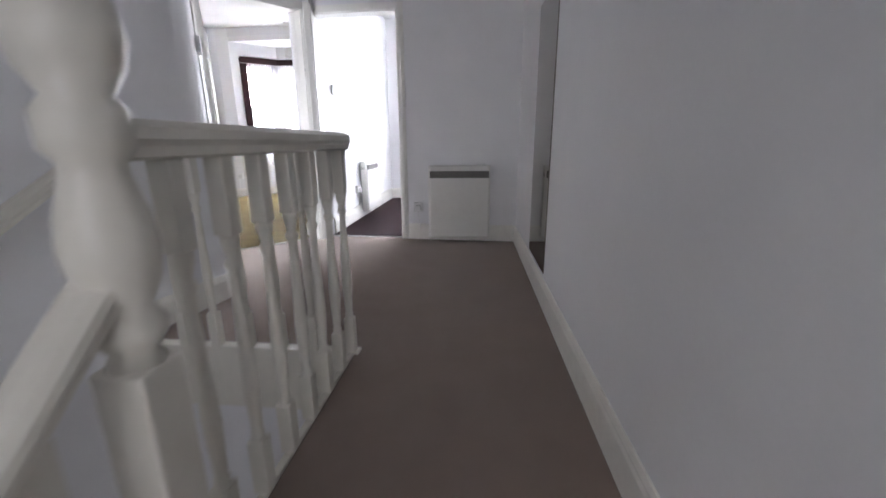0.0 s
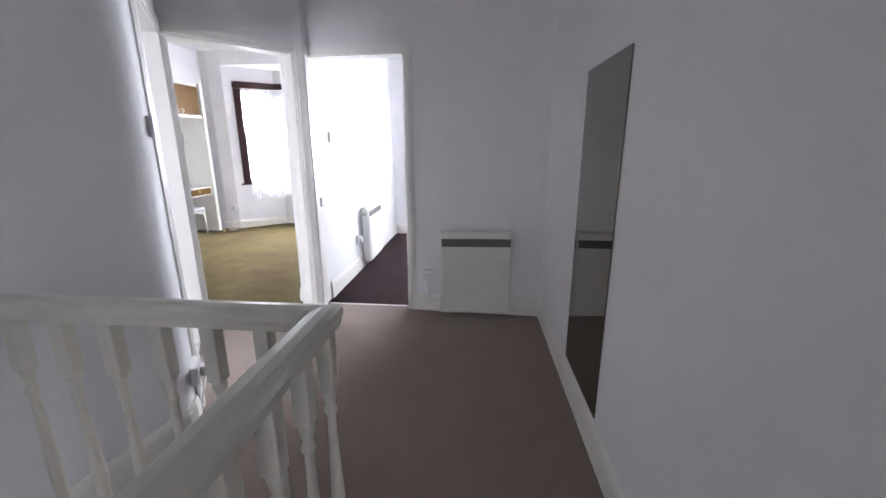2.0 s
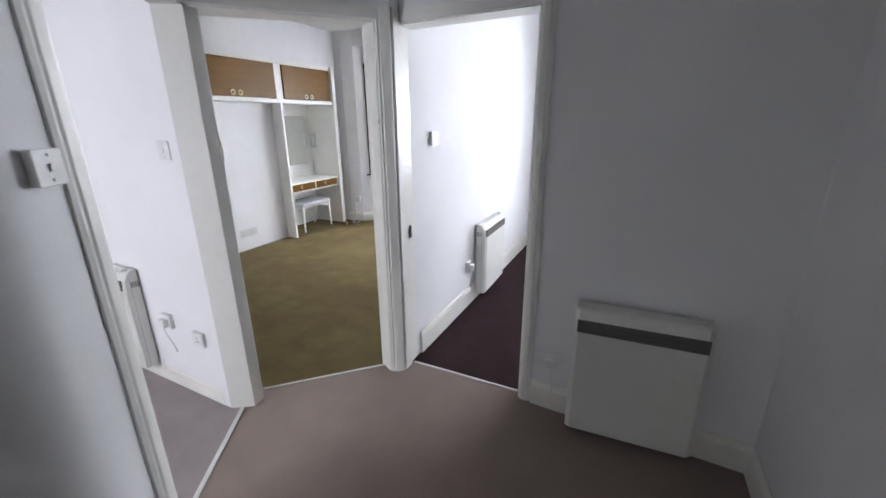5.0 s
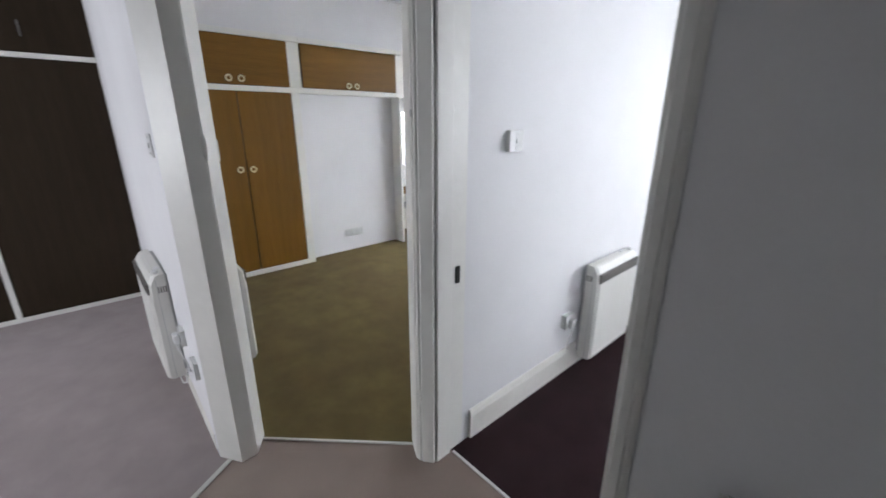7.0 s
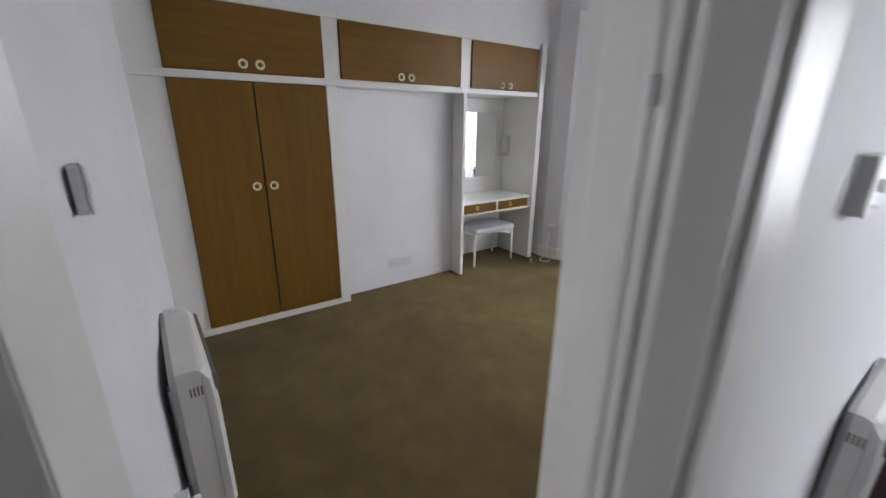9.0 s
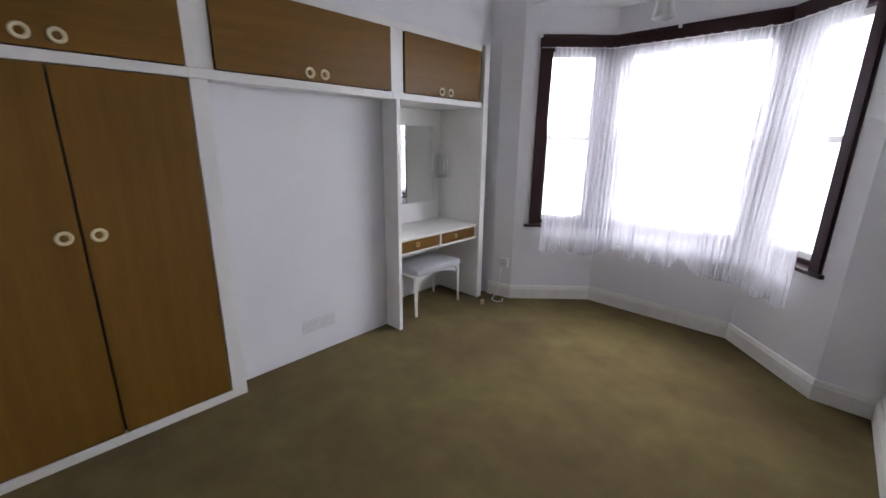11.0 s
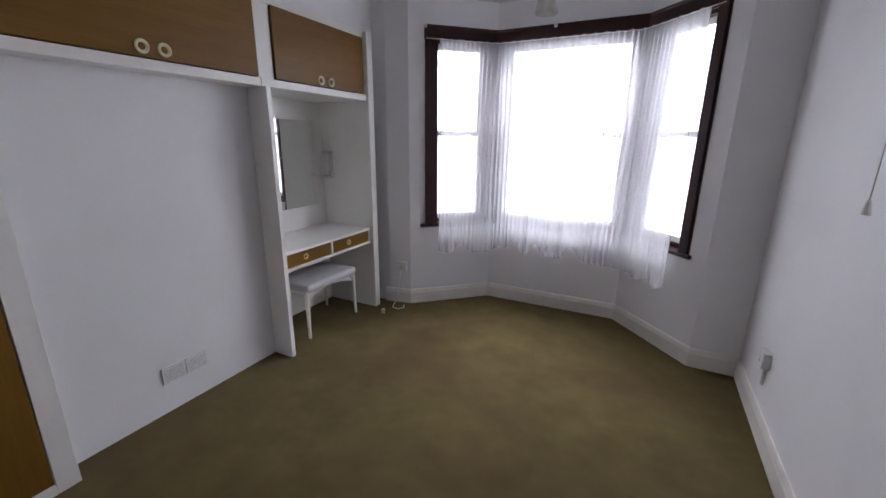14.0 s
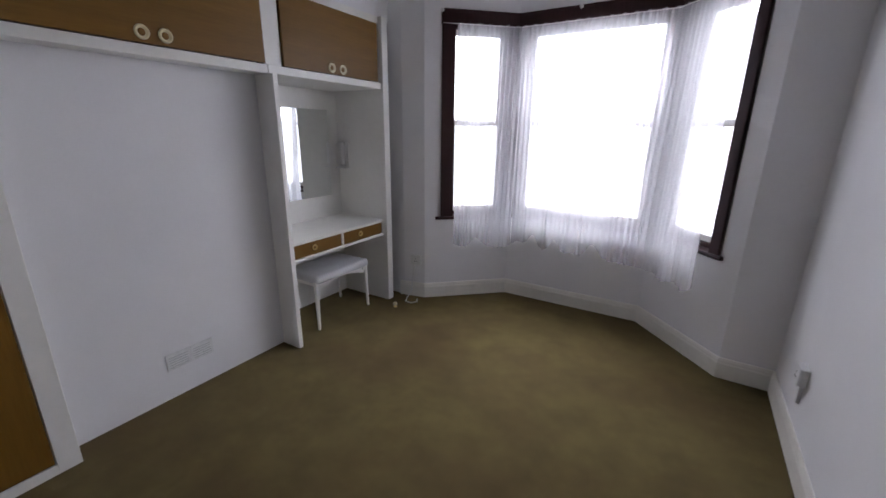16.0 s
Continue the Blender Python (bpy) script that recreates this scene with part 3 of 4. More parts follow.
def threshold(p, q, w=0.016):
    v = (Vector(q) - Vector(p)).normalized()
    n = Vector((-v.y, v.x)) * w / 2
    pts = [Vector(p) + n, Vector(q) + n, Vector(q) - n, Vector(p) - n]
    return setting("threshold_strip", prism([(a.x, a.y) for a in pts], -0.002, 0.006), STRIP, "pale metal carpet strip across a doorway", "threshold")


threshold(strip_a, strip_b, 0.021)
threshold((-1.728, 3.493), (-1.205, 4.030), 0.012)
threshold((PL + 0.02, 4.14), (PR - 0.02, 4.14), 0.012)


def strike_plate(m, size, material=DARK):
    t = thing("strike_plate", m, "dark metal latch plate let into the door lining", "latch plate")
    part("plate", boxes(((-0.012, -0.003, -size / 2), (0.012, 0.001, size / 2)), bevel=0.001), material, t)
    part("latch_slot", boxes(((-0.006, -0.0045, -size / 4), (0.006, -0.003, size / 4))), DARK, t)
    return t


strike_plate(facing(PL + 0.0055, 4.165, 0.888, (1, 0)), 0.075)
strike_plate(facing(-1.729, 3.3265, 1.33, (0.5, -0.866)), 0.022, GRILLE)


# ---- switches and sockets ----
def switch(m, label="white plastic light switch on a raised box"):
    t = thing("light_switch", m, label, "light switch")
    part("box", boxes(((-0.043, -0.018, -0.043), (0.043, 0.0, 0.043)), bevel=0.004), PLASTIC, t)
    part("plate", boxes(((-0.044, -0.024, -0.044), (0.044, -0.0185, 0.044)), bevel=0.003), PLASTIC, t)
    bm = boxes(((-0.006, -0.029, -0.010), (0.006, -0.0245, 0.010)), bevel=0.002)
    part("rocker", bm, PLASTIC, t, "small rocker switch")
    for z in (-0.03, 0.03):
        part("screw", lathe([(0.004, 0), (0.004, 0.0025), (0.002, 0.003)], 8, None, Matrix.Translation((0, -0.0243, z)) @ pose(0, 0, 0, 90)), PLASTIC, t)
    return t


switch(facing(*off(J0, C, CN, -0.138, 0), 1.425, (0.839, 0.544)))
switch(facing(-1.0715, 4.485, 1.412, (1, 0)))
switch(facing(-1.86, 3.327, 1.40, (0, -1)))
switch(facing(-1.915, 3.514, 1.37, (-0.17, 0.98)))


def socket(m, plugged=True, double=False, trunk=0.12, label="white plastic wall socket with a plug and cable"):
    t = thing("wall_socket", m, label, "socket")
    w = 0.073 if double else 0.043
    part("box", boxes(((-w, -0.030, -0.043), (w, 0.0, 0.043)), bevel=0.004), PLASTIC, t)
    part("plate", boxes(((-w - 0.001, -0.036, -0.044), (w + 0.001, -0.0305, 0.044)), bevel=0.003), PLASTIC, t)
    if plugged:
        part("plug", boxes(((-0.024, -0.064, -0.030), (0.024, -0.0365, 0.022)), bevel=0.006), PLASTIC, t)
        part("cable", tube([(0, -0.052, -0.03), (0.001, -0.052, -0.06), (0.006, -0.042, -0.10), (0.012, -0.028, -0.15), (0.02, -0.022, -0.20)], 0.004), PLASTIC, t)
    else:
        for k in (-0.009, 0.009):
            part("pin_hole", boxes(((k - 0.003, -0.0368, -0.015), (k + 0.003, -0.0362, -0.007))), DARK, t)
        part("pin_hole", boxes(((-0.002, -0.0368, 0.006), (0.002, -0.0362, 0.016))), DARK, t)
    if trunk:
        part("trunking", boxes(((-0.010, -0.014, -0.043 - trunk), (0.010, 0.0, -0.0435)), bevel=0.002), PLASTIC, t)
    return t


socket(facing(*off(J0, C, CN, -0.166, 0), 0.275, (0.839, 0.544)), True, True, 0.10)
socket(facing(-0.165, 4.086, 0.31, (0.055, -1)), True, False, 0.0)
socket(facing(-1.073, 5.075, 0.36, (1, 0)), True, False, 0.0)
socket(facing(-1.90, 3.326, 0.40, (0, -1)), False, False, 0.20, "white plastic wall socket with a run of trunking below")
socket(facing(-2.17, 3.329, 0.45, (0, -1)), True, False, 0.0)
socket(facing(-1.288, 6.63, 0.385, (-1, 0)), False, False, 0.10, "white plastic wall socket with a run of trunking below")
socket(facing(-3.825, 7.189, 0.35, (0.2, -0.98)), False, False, 0.0, "small white wall socket in the bay corner")
socket(facing(-2.13, 3.527, 0.36, (-0.03, 1)), True, False, 0.0)


# ---- heaters ----
def heater(m, width, height, depth, group="panel heaters"):
    """Slim convector: local origin on the wall's face, bottom centre; it stands off the wall on a dark back plate."""
    t = thing("panel_heater", m, "cream enamelled electric panel heater on the wall", "heater", group)
    w, h, d, g = width / 2, height, depth, 0.03
    bm = prism([(0, 0), (1, 0), (1, 1)], 0, 1)
    bm.clear()
    prof = [(-g, 0.0), (-d + 0.012, 0.0), (-d, 0.014), (-d, h - 0.15), (-d + 0.006, h - 0.05), (-d + 0.03, h - 0.008), (-d + 0.045, h), (-g, h)]
    rows = []
    for x, inset in ((-w, 0.014), (-w + 0.02, 0.0), (w - 0.02, 0.0), (w, 0.014)):
        rows.append([bm.verts.new((x, min(y + (inset if y < -g - 0.001 else 0), -g), z)) for y, z in prof])
    n, faces = len(prof), []
    for a, b in zip(rows, rows[1:]):
        for k in range(n):
            faces.append(bm.faces.new((a[k], a[(k + 1) % n], b[(k + 1) % n], b[k])))
    faces += [bm.faces.new(rows[0]), bm.faces.new(rows[-1])]
    bmesh.ops.recalc_face_normals(bm, faces=faces)
    part("casing", bm, HEATER, t)
    part("back_plate", boxes(((-w + 0.015, -g + 0.001, 0.03), (w - 0.015, -0.012, h - 0.01)), ((-w + 0.08, -0.012, 0.1), (-w + 0.12, 0.0, h - 0.1)), ((w - 0.12, -0.012, 0.1), (w - 0.08, 0.0, h - 0.1))), BACKPLATE, t, "bare steel back plate")
    # outlet grille with a raised rim and fins
    gz0, gz1 = h - 0.105, h - 0.045
    def at(z):
        return -d + 0.006 * max(0, (z - (h - 0.15)) / 0.10)
    grille = part("grille", boxes(((-w + 0.014, at(gz0) - 0.0035, gz0), (w - 0.014, at(gz0) + 0.01, gz1)), bevel=0.002), GRILLE, t, "dark grey outlet grille")
    for k in range(3):
        z = gz0 + 0.014 + k * 0.018
        ob = part("fin", boxes(((-w + 0.02, at(gz0) - 0.008, z), (w - 0.02, at(gz0) - 0.003, z + 0.004))), GRILLE, grille)
    for s in (-1, 1):
        for k in range(4):
            part("side_slot", boxes(((s * w - 0.0015, -d + 0.045 + k * 0.011, h - 0.10), (s * w + 0.0015, -d + 0.050 + k * 0.011, h - 0.065))), GRILLE, t)
        part("seam", boxes(((s * w - 0.001, -d + 0.040, 0.01), (s * w + 0.001, -d + 0.0425, h - 0.03))), BACKPLATE, t)
    part("thermostat", lathe([(0.016, 0), (0.016, 0.010), (0.013, 0.013)], 14, None, Matrix.Translation((w - 0.05, -g - 0.035, h - 0.001))), PLASTIC, t)
    part("control_flap", boxes(((w - 0.15, -g - 0.03, h - 0.002), (w - 0.09, -g - 0.006, h + 0.006)), bevel=0.002), PLASTIC, t)
    part("cable", tube([(w - 0.05, -0.05, 0.002), (w - 0.04, -0.055, -0.03), (w + 0.0, -0.05, -0.045), (w + 0.05, -0.04, -0.02), (w + 0.07, -0.03, 0.05)], 0.004), PLASTIC, t)
    return t


heater(facing(0.222, 4.062, 0.055, (0.055, -1)), 0.55, 0.645, 0.150)
heater(facing(-1.076, 5.475, 0.07, (1, 0.017)), 0.53, 0.615, 0.115)
heater(facing(-2.66, 3.335, 0.11, (0.006, -1)), 0.56, 0.615, 0.115)
heater(facing(-2.65, 3.54, 0.08, (-0.03, 1)), 0.60, 0.615, 0.145)

# ---- landing mirror ----
mir = thing("wall_mirror", facing(0.779, 2.805, 0.18, (-1, -0.027)), "tall frameless smoked mirror hung on the wall", "mirror")
part("glass", boxes(((-0.283, -0.008, 0.0), (0.272, -0.002, 1.505)), bevel=0.0015), MIRROR, mir)


# ---- fitted cupboards, front bedroom ----
ORIGIN = FRONT
FX = -4.056


def ring_pull(parent, y, z, x=FX + 0.019, r=0.031, metal=None):
    """Cream and brass ring pull with a sunk centre."""
    m = Matrix.Translation((x, y, z)) @ pose(0, 0, 0, 0, 90)
    ob = part("ring_pull", lathe([(r * 0.9, 0), (r, 0.004), (r * 0.95, 0.009), (r * 0.82, 0.012), (r * 0.66, 0.009), (r * 0.56, 0.004), (r * 0.5, 0.0035)], 22, None, m), metal or KNOB, parent, "dull brass ring pull" if metal else "cream and brass ring pull")
    part("centre", lathe([(r * 0.52, 0.003), (r * 0.45, 0.0055), (r * 0.2, 0.006)], 16, None, m), TEAK, ob)
    return ob


def cupboard_door(parent, y0, y1, z0, z1, pull, material=TEAK):
    d = part("door", boxes(((FX + 0.001, y0 + 0.003, z0 + 0.003), (FX + 0.019, y1 - 0.003, z1 - 0.003)), bevel=0.0015), material, parent, "teak veneered door")
    if pull:
        ring_pull(d, *pull)
    return d


wardrobe = thing("fitted_wardrobe", pose(0, 0, 0), "white framed fitted wardrobe with teak veneer doors", "wardrobe")
# Carcasses of these three units are solid black, painting the shade behind the doors.
part("carcass", boxes(((-4.78, 3.69, 0.0), (FX - 0.02, 4.80, 2.20))), DARK, wardrobe, "solid black block in place of the unlit inside")
part("stile", boxes(((FX - 0.02, 3.625, 0.05), (FX, 3.825, 1.735)), bevel=0.001), GLOSS, wardrobe)
part("stile", boxes(((FX - 0.02, 3.625, 1.785), (FX, 3.825, 2.185)), bevel=0.001), GLOSS, wardrobe)
part("side_panel", boxes(((-4.16, 4.805, 0.0), (FX + 0.02, 4.885, 1.735)), bevel=0.002), GLOSS, wardrobe)
part("stile", boxes(((FX - 0.02, 4.805, 1.785), (FX + 0.004, 4.925, 2.185)), bevel=0.001), GLOSS, wardrobe)
part("plinth", boxes(((FX - 0.02, 3.625, 0.0), (FX + 0.02, 4.805, 0.048)), bevel=0.002), GLOSS, wardrobe)
part("middle_rail", boxes(((FX - 0.02, 3.625, 1.737), (FX + 0.012, 4.805, 1.783)), bevel=0.002), GLOSS, wardrobe)
part("top_rail", boxes(((FX - 0.02, 3.625, 2.187), (FX + 0.004, 4.925, 2.235)), bevel=0.002), GLOSS, wardrobe)
cupboard_door(wardrobe, 3.825, 4.308, 0.05, 1.735, (4.252, 1.047))
cupboard_door(wardrobe, 4.312, 4.803, 0.05, 1.735, (4.366, 1.045))
ring_pull(cupboard_door(wardrobe, 3.825, 4.803, 1.785, 2.185, (4.264, 1.838), TEAK_FLAT), 4.368, 1.838)

bridge = thing("overhead_cupboard", pose(0, 0, 0), "white framed overhead cupboard with two teak doors", "cupboard")
part("carcass", boxes(((-4.16, 4.93, 1.80), (FX - 0.02, 6.035, 2.18))), DARK, bridge, "solid black block in place of the unlit inside")
part("bottom_shelf", boxes(((-4.17, 4.8055, 1.737), (FX + 0.012, 6.05, 1.783)), bevel=0.002), GLOSS, bridge)
part("top_rail", boxes(((FX - 0.02, 4.927, 2.187), (FX + 0.004, 6.04, 2.235)), bevel=0.002), GLOSS, bridge)
ring_pull(cupboard_door(bridge, 4.927, 6.038, 1.785, 2.185, (5.432, 1.83), TEAK_FLAT), 5.527, 1.83)

vanity = thing("dressing_table_unit", pose(0, 0, 0), "white built-in dressing table with teak drawers and overhead cupboard", "dressing table")
part("side_panel", boxes(((-4.17, 6.052, 0.0), (-4.008, 6.083, 1.737)), bevel=0.002), GLOSS, vanity)
part("side_panel", boxes(((-4.78, 6.078, 0.0), (-4.172, 6.083, 1.737))), GLOSS, vanity)
part("side_panel", boxes(((-4.78, 7.035, 0.0), (-4.02, 7.10, 2.235)), bevel=0.002), GLOSS, vanity)
part("back_panel", boxes(((-4.56, 6.085, 0.0), (-4.525, 7.033, 1.737))), GLOSS, vanity)
part("carcass", boxes(((-4.78, 6.16, 1.80), (FX - 0.02, 7.03, 2.18))), DARK, vanity, "solid black block in place of the unlit inside")
part("shelf", boxes(((-4.78, 6.052, 1.739), (FX + 0.016, 7.033, 1.783)), bevel=0.002), GLOSS, vanity)
part("stile", boxes(((FX - 0.02, 6.042, 1.785), (FX + 0.004, 6.155, 2.185)), bevel=0.001), GLOSS, vanity)
part("top_rail", boxes(((FX - 0.02, 6.042, 2.187), (FX + 0.004, 7.033, 2.235)), bevel=0.002), GLOSS, vanity)
ring_pull(cupboard_door(vanity, 6.157, 7.005, 1.785, 2.185, (6.533, 1.825), TEAK_FLAT), 6.633, 1.825)
part("tabletop", boxes(((-4.524, 6.085, 0.70), (FX + 0.006, 7.033, 0.72)), bevel=0.002), GLOSS, vanity)
part("drawer_rail", boxes(((-4.50, 6.085, 0.585), (FX + 0.004, 7.033, 0.603)), bevel=0.002), GLOSS, vanity)
for y0, y1 in ((6.085, 6.10), (6.55, 6.568), (7.015, 7.033)):
    part("drawer_divider", boxes(((-4.50, y0, 0.604), (FX + 0.003, y1, 0.699))), GLOSS, vanity)
for y0, y1, k in ((6.103, 6.547, 6.29), (6.571, 7.012, 6.75)):
    d = part("drawer", boxes(((-4.45, y0, 0.607), (FX - 0.002, y1, 0.697)), bevel=0.001), TEAK_FLAT, vanity, "teak veneered drawer")
    ring_pull(d, k, 0.655, FX - 0.002, 0.021, BRASS)
part("mirror", boxes(((-4.5245, 6.20, 0.90), (-4.519, 6.92, 1.59)), bevel=0.001), CLEAR_MIRROR, vanity, "frameless mirror")
light = thing("vanity_light", pose(-4.46, 7.034, 1.24), "white plastic strip light on the side panel", "wall light")
part("base", boxes(((-0.045, -0.03, -0.105), (0.045, 0.0, 0.105)), bevel=0.005), PLASTIC, light)
part("diffuser", boxes(((-0.036, -0.062, -0.085), (0.036, -0.0305, 0.095)), bevel=0.012), FROST, light)
part("shelf_lip", boxes(((-0.05, -0.07, -0.115), (0.05, 0.0, -0.1055)), bevel=0.002), PLASTIC, light)
setting("wall_over_cupboards", prism([(-4.80, 3.60), (FX - 0.05, 3.60), (FX - 0.05, 7.22), (-4.80, 7.22)], 2.238, TOP), WALL, "white painted wall over the cupboards", "wall")


# ---- stool ----
stool = thing("dressing_stool", pose(-4.265, 6.585, 0), "white wooden dressing stool with a silver grey padded seat", "stool")
bm = bmesh.new()
vs = box_into(bm, (-0.185, -0.275, 0.355), (0.185, 0.275, 0.418), 0.022)
part("cushion", bm, CUSHION, stool, "silver grey padded seat", True)
for y in (-0.235, 0.235):
    part("frame_rail", boxes(((-0.165, y - 0.01, 0.325), (0.165, y + 0.01, 0.355)), bevel=0.003), GLOSS, stool)
for sx in (-1, 1):
    bm = bmesh.new()
    rows = []
    for k in range(9):
        f = k / 8
        y = -0.25 + 0.5 * f
        low = 0.295 + 0.05 * math.sin(math.pi * f)
        rows.append([bm.verts.new((sx * 0.145 + dx, y, z)) for dx, z in ((-0.01, low), (0.01, low), (0.01, 0.354), (-0.01, 0.354))])
    fs = []
    for a, b in zip(rows, rows[1:]):
        for k in range(4):
            fs.append(bm.faces.new((a[k], a[(k + 1) % 4], b[(k + 1) % 4], b[k])))
    fs += [bm.faces.new(rows[0]), bm.faces.new(rows[-1])]
    bmesh.ops.recalc_face_normals(bm, faces=fs)
    part("curved_rail", bm, GLOSS, stool)
    for sy in (-1, 1):
        bm = bmesh.new()
        rings = []
        for z, r, push in ((0.0, 0.0095, 1.0), (0.15, 0.012, 0.6), (0.30, 0.0165, 0.25), (0.372, 0.018, 0.0)):
            cx, cy = sx * (0.15 + 0.012 * push), sy * (0.258 + 0.012 * push)
            rings.append([bm.verts.new((cx + a * r, cy + b * r, z)) for a, b in ((-1, -0.6), (-0.6, -1), (0.6, -1), (1, -0.6), (1, 0.6), (0.6, 1), (-0.6, 1), (-1, 0.6))])
        fs = []
        for a, b in zip(rings, rings[1:]):
            for k in range(8):
                fs.append(bm.faces.new((a[k], a[(k + 1) % 8], b[(k + 1) % 8], b[k])))
        fs += [bm.faces.new(rings[0]), bm.faces.new(rings[-1])]
        bmesh.ops.recalc_face_normals(bm, faces=fs)
        part("leg", bm, GLOSS, stool)

# ---- vent ----
for y in (5.386, 5.512):
    vent = thing("wall_vent", facing(-4.1665, y, 0.215, (1, 0)), "white louvred air vent low on the chimney breast", "vent", "chimney vents")
    part("frame", boxes(((-0.06, -0.006, -0.046), (0.06, 0, -0.036)), ((-0.06, -0.006, 0.036), (0.06, 0, 0.046)), ((-0.06, -0.006, -0.0355), (-0.05, 0, 0.0355)), ((0.05, -0.006, -0.0355), (0.06, 0, 0.0355))), PLASTIC, vent)
    part("backing", boxes(((-0.05, -0.0015, -0.036), (0.05, 0, 0.036))), BACKPLATE, vent)
    for k in range(5):
        part("slat", boxes(((-0.05, -0.006, -0.031 + k * 0.0142), (0.05, -0.002, -0.022 + k * 0.0142))), PLASTIC, vent)

# ---- bay windows ----


def bay_line(out, start=0.0, stop=0.0):
    """The bay's line moved outward, cut short at its ends."""
    pts = [Vector((x, y, 0)) for x, y in bay_points(out)]
    pts[0] = pts[0] + (pts[1] - pts[0]).normalized() * start
    pts[3] = pts[3] + (pts[2] - pts[3]).normalized() * stop
    return pts


for i, (a, b) in enumerate(zip(bay_line(0.09, 0.17, 0.17), bay_line(0.09, 0.17, 0.17)[1:])):
    e = (b - a).normalized()
    ln = (b - a).length
    ang = math.degrees(math.atan2(e.y, e.x))
    win = tagged(new("window_%d" % (i + 1)), "sash window with dark stained frame in the bay", "window", kind="structure")
    win.matrix_world = Matrix.Translation(ORIGIN) @ pose(a.x, a.y, SILL, 0, 0, ang)
    hgt = HEAD - SILL
    jl, jr = (0.055, 0.105, 0.105)[i], (0.105, 0.105, 0.055)[i]
    top = 0.095
    part("window_frame", boxes(((0, -0.03, 0), (jl, 0.06, hgt)), ((ln - jr, -0.03, 0), (ln, 0.06, hgt)), ((jl, -0.03, hgt - top), (ln - jr, 0.06, hgt)), bevel=0.003), MAHOGANY, win)
    part("window_sill", boxes(((jl, -0.03, 0.0), (ln - jr, 0.07, 0.03)), bevel=0.003), MAHOGANY, win)
    hm = hgt * 0.49
    for z0, z1, y in ((0.03, hm + 0.02, -0.005), (hm - 0.02, hgt - top, 0.025)):
        sash = part("sash", boxes(((jl, y, z0), (jl + 0.045, y + 0.028, z1)), ((ln - jr - 0.045, y, z0), (ln - jr, y + 0.028, z1)), ((jl + 0.045, y, z0), (ln - jr - 0.045, y + 0.028, z0 + 0.04)), ((jl + 0.045, y, z1 - 0.04), (ln - jr - 0.045, y + 0.028, z1)), bevel=0.002), GLOSS, win, "white painted sash")
        pane = part("pane", boxes(((jl + 0.045, y + 0.012, z0 + 0.04), (ln - jr - 0.045, y + 0.016, z1 - 0.04))), GLASS, sash)
        pane.visible_shadow = False

# wall piers at both ends of the bay, and its corner posts
p0, q0, p1, q1 = bay_points(0.0), bay_points(0.22), bay_line(0.0, 0.155, 0.135), bay_line(0.22, 0.19, 0.17)
setting("wall_bay_pier", prism([p0[0], (p1[0].x, p1[0].y), (q1[0].x, q1[0].y), q0[0]], SILL - 0.03, HEAD), WALL, "white painted pier beside the bay window", "wall")
setting("wall_bay_pier", prism([p0[3], (p1[3].x, p1[3].y), (q1[3].x, q1[3].y), q0[3]], SILL - 0.03, HEAD), WALL, "white painted pier beside the bay window", "wall")

cased = tagged(new("window_casing"), "dark stained wooden casing round the bay windows", "window casing", kind="structure")
cased.location = ORIGIN
line = bay_line(-0.012, 0.13, 0.14)
part("pelmet_board", sweep([(p.x, p.y, 2.262) for p in line], [(-0.014, -0.052), (0.006, -0.052), (0.012, -0.04), (0.012, 0.03), (0.018, 0.042), (0.018, 0.052), (-0.014, 0.052)]), MAHOGANY, cased)
part("window_board", sweep([(p.x, p.y, 0.722) for p in bay_line(0.02, 0.09, 0.115)], [(-0.10, -0.012), (0.045, -0.012), (0.052, -0.004), (0.052, 0.004), (0.045, 0.012), (-0.10, 0.012)]), MAHOGANY, cased)
ends = bay_line(0.0, 0.135, 0.145)
for k, (a, b) in enumerate(((ends[0], ends[1]), (ends[3], ends[2]))):
    e = (b - a).normalized()
    nrm = Vector((e.y, -e.x, 0)) if k == 0 else Vector((-e.y, e.x, 0))
    wide = 0.105 if k == 0 else 0.066
    pts = [a + nrm * 0.018, a + e * wide + nrm * 0.018, a + e * wide - nrm * 0.11, a]
    part("casing_leg", prism([(v.x, v.y) for v in pts], 0.735, 2.21), MAHOGANY, cased)
for k in (1, 2):
    c0 = Vector(bay_points(0.05)[k])
    part("corner_post", lathe([(0.10, 0.735), (0.10, 2.21)], 8, None, Matrix.Translation((c0.x, c0.y, 0))), MAHOGANY, cased)
for p in (line[0] + (line[1] - line[0]).normalized() * 0.02, line[1] + (line[2] - line[1]) * 0.42):
    hook = thing("curtain_hook", pose(p.x, p.y - 0.02, 2.30), "small round white curtain hook on the pelmet", "curtain hook", "pelmet hooks")
    part("disc", lathe([(0.011, 0), (0.014, 0.004), (0.014, 0.01), (0.009, 0.014)], 14, None, pose(0, 0, 0, 90)), PLASTIC, hook)


# ---- net curtains ----
# gathers along the bay: place (0 to 1), half-width, depth of the folds
GATHERS = [(0.06, 0.010, 0.009), (0.10, 0.011, 0.015), (0.222, 0.030, 0.019), (0.268, 0.014, 0.013), (0.33, 0.008, 0.008), (0.416, 0.008, 0.015), (0.497, 0.007, 0.014), (0.542, 0.007, 0.014), (0.637, 0.013, 0.015), (0.69, 0.026, 0.019), (0.745, 0.020, 0.017), (0.80, 0.010, 0.009), (0.86, 0.018, 0.015), (0.93, 0.012, 0.012)]


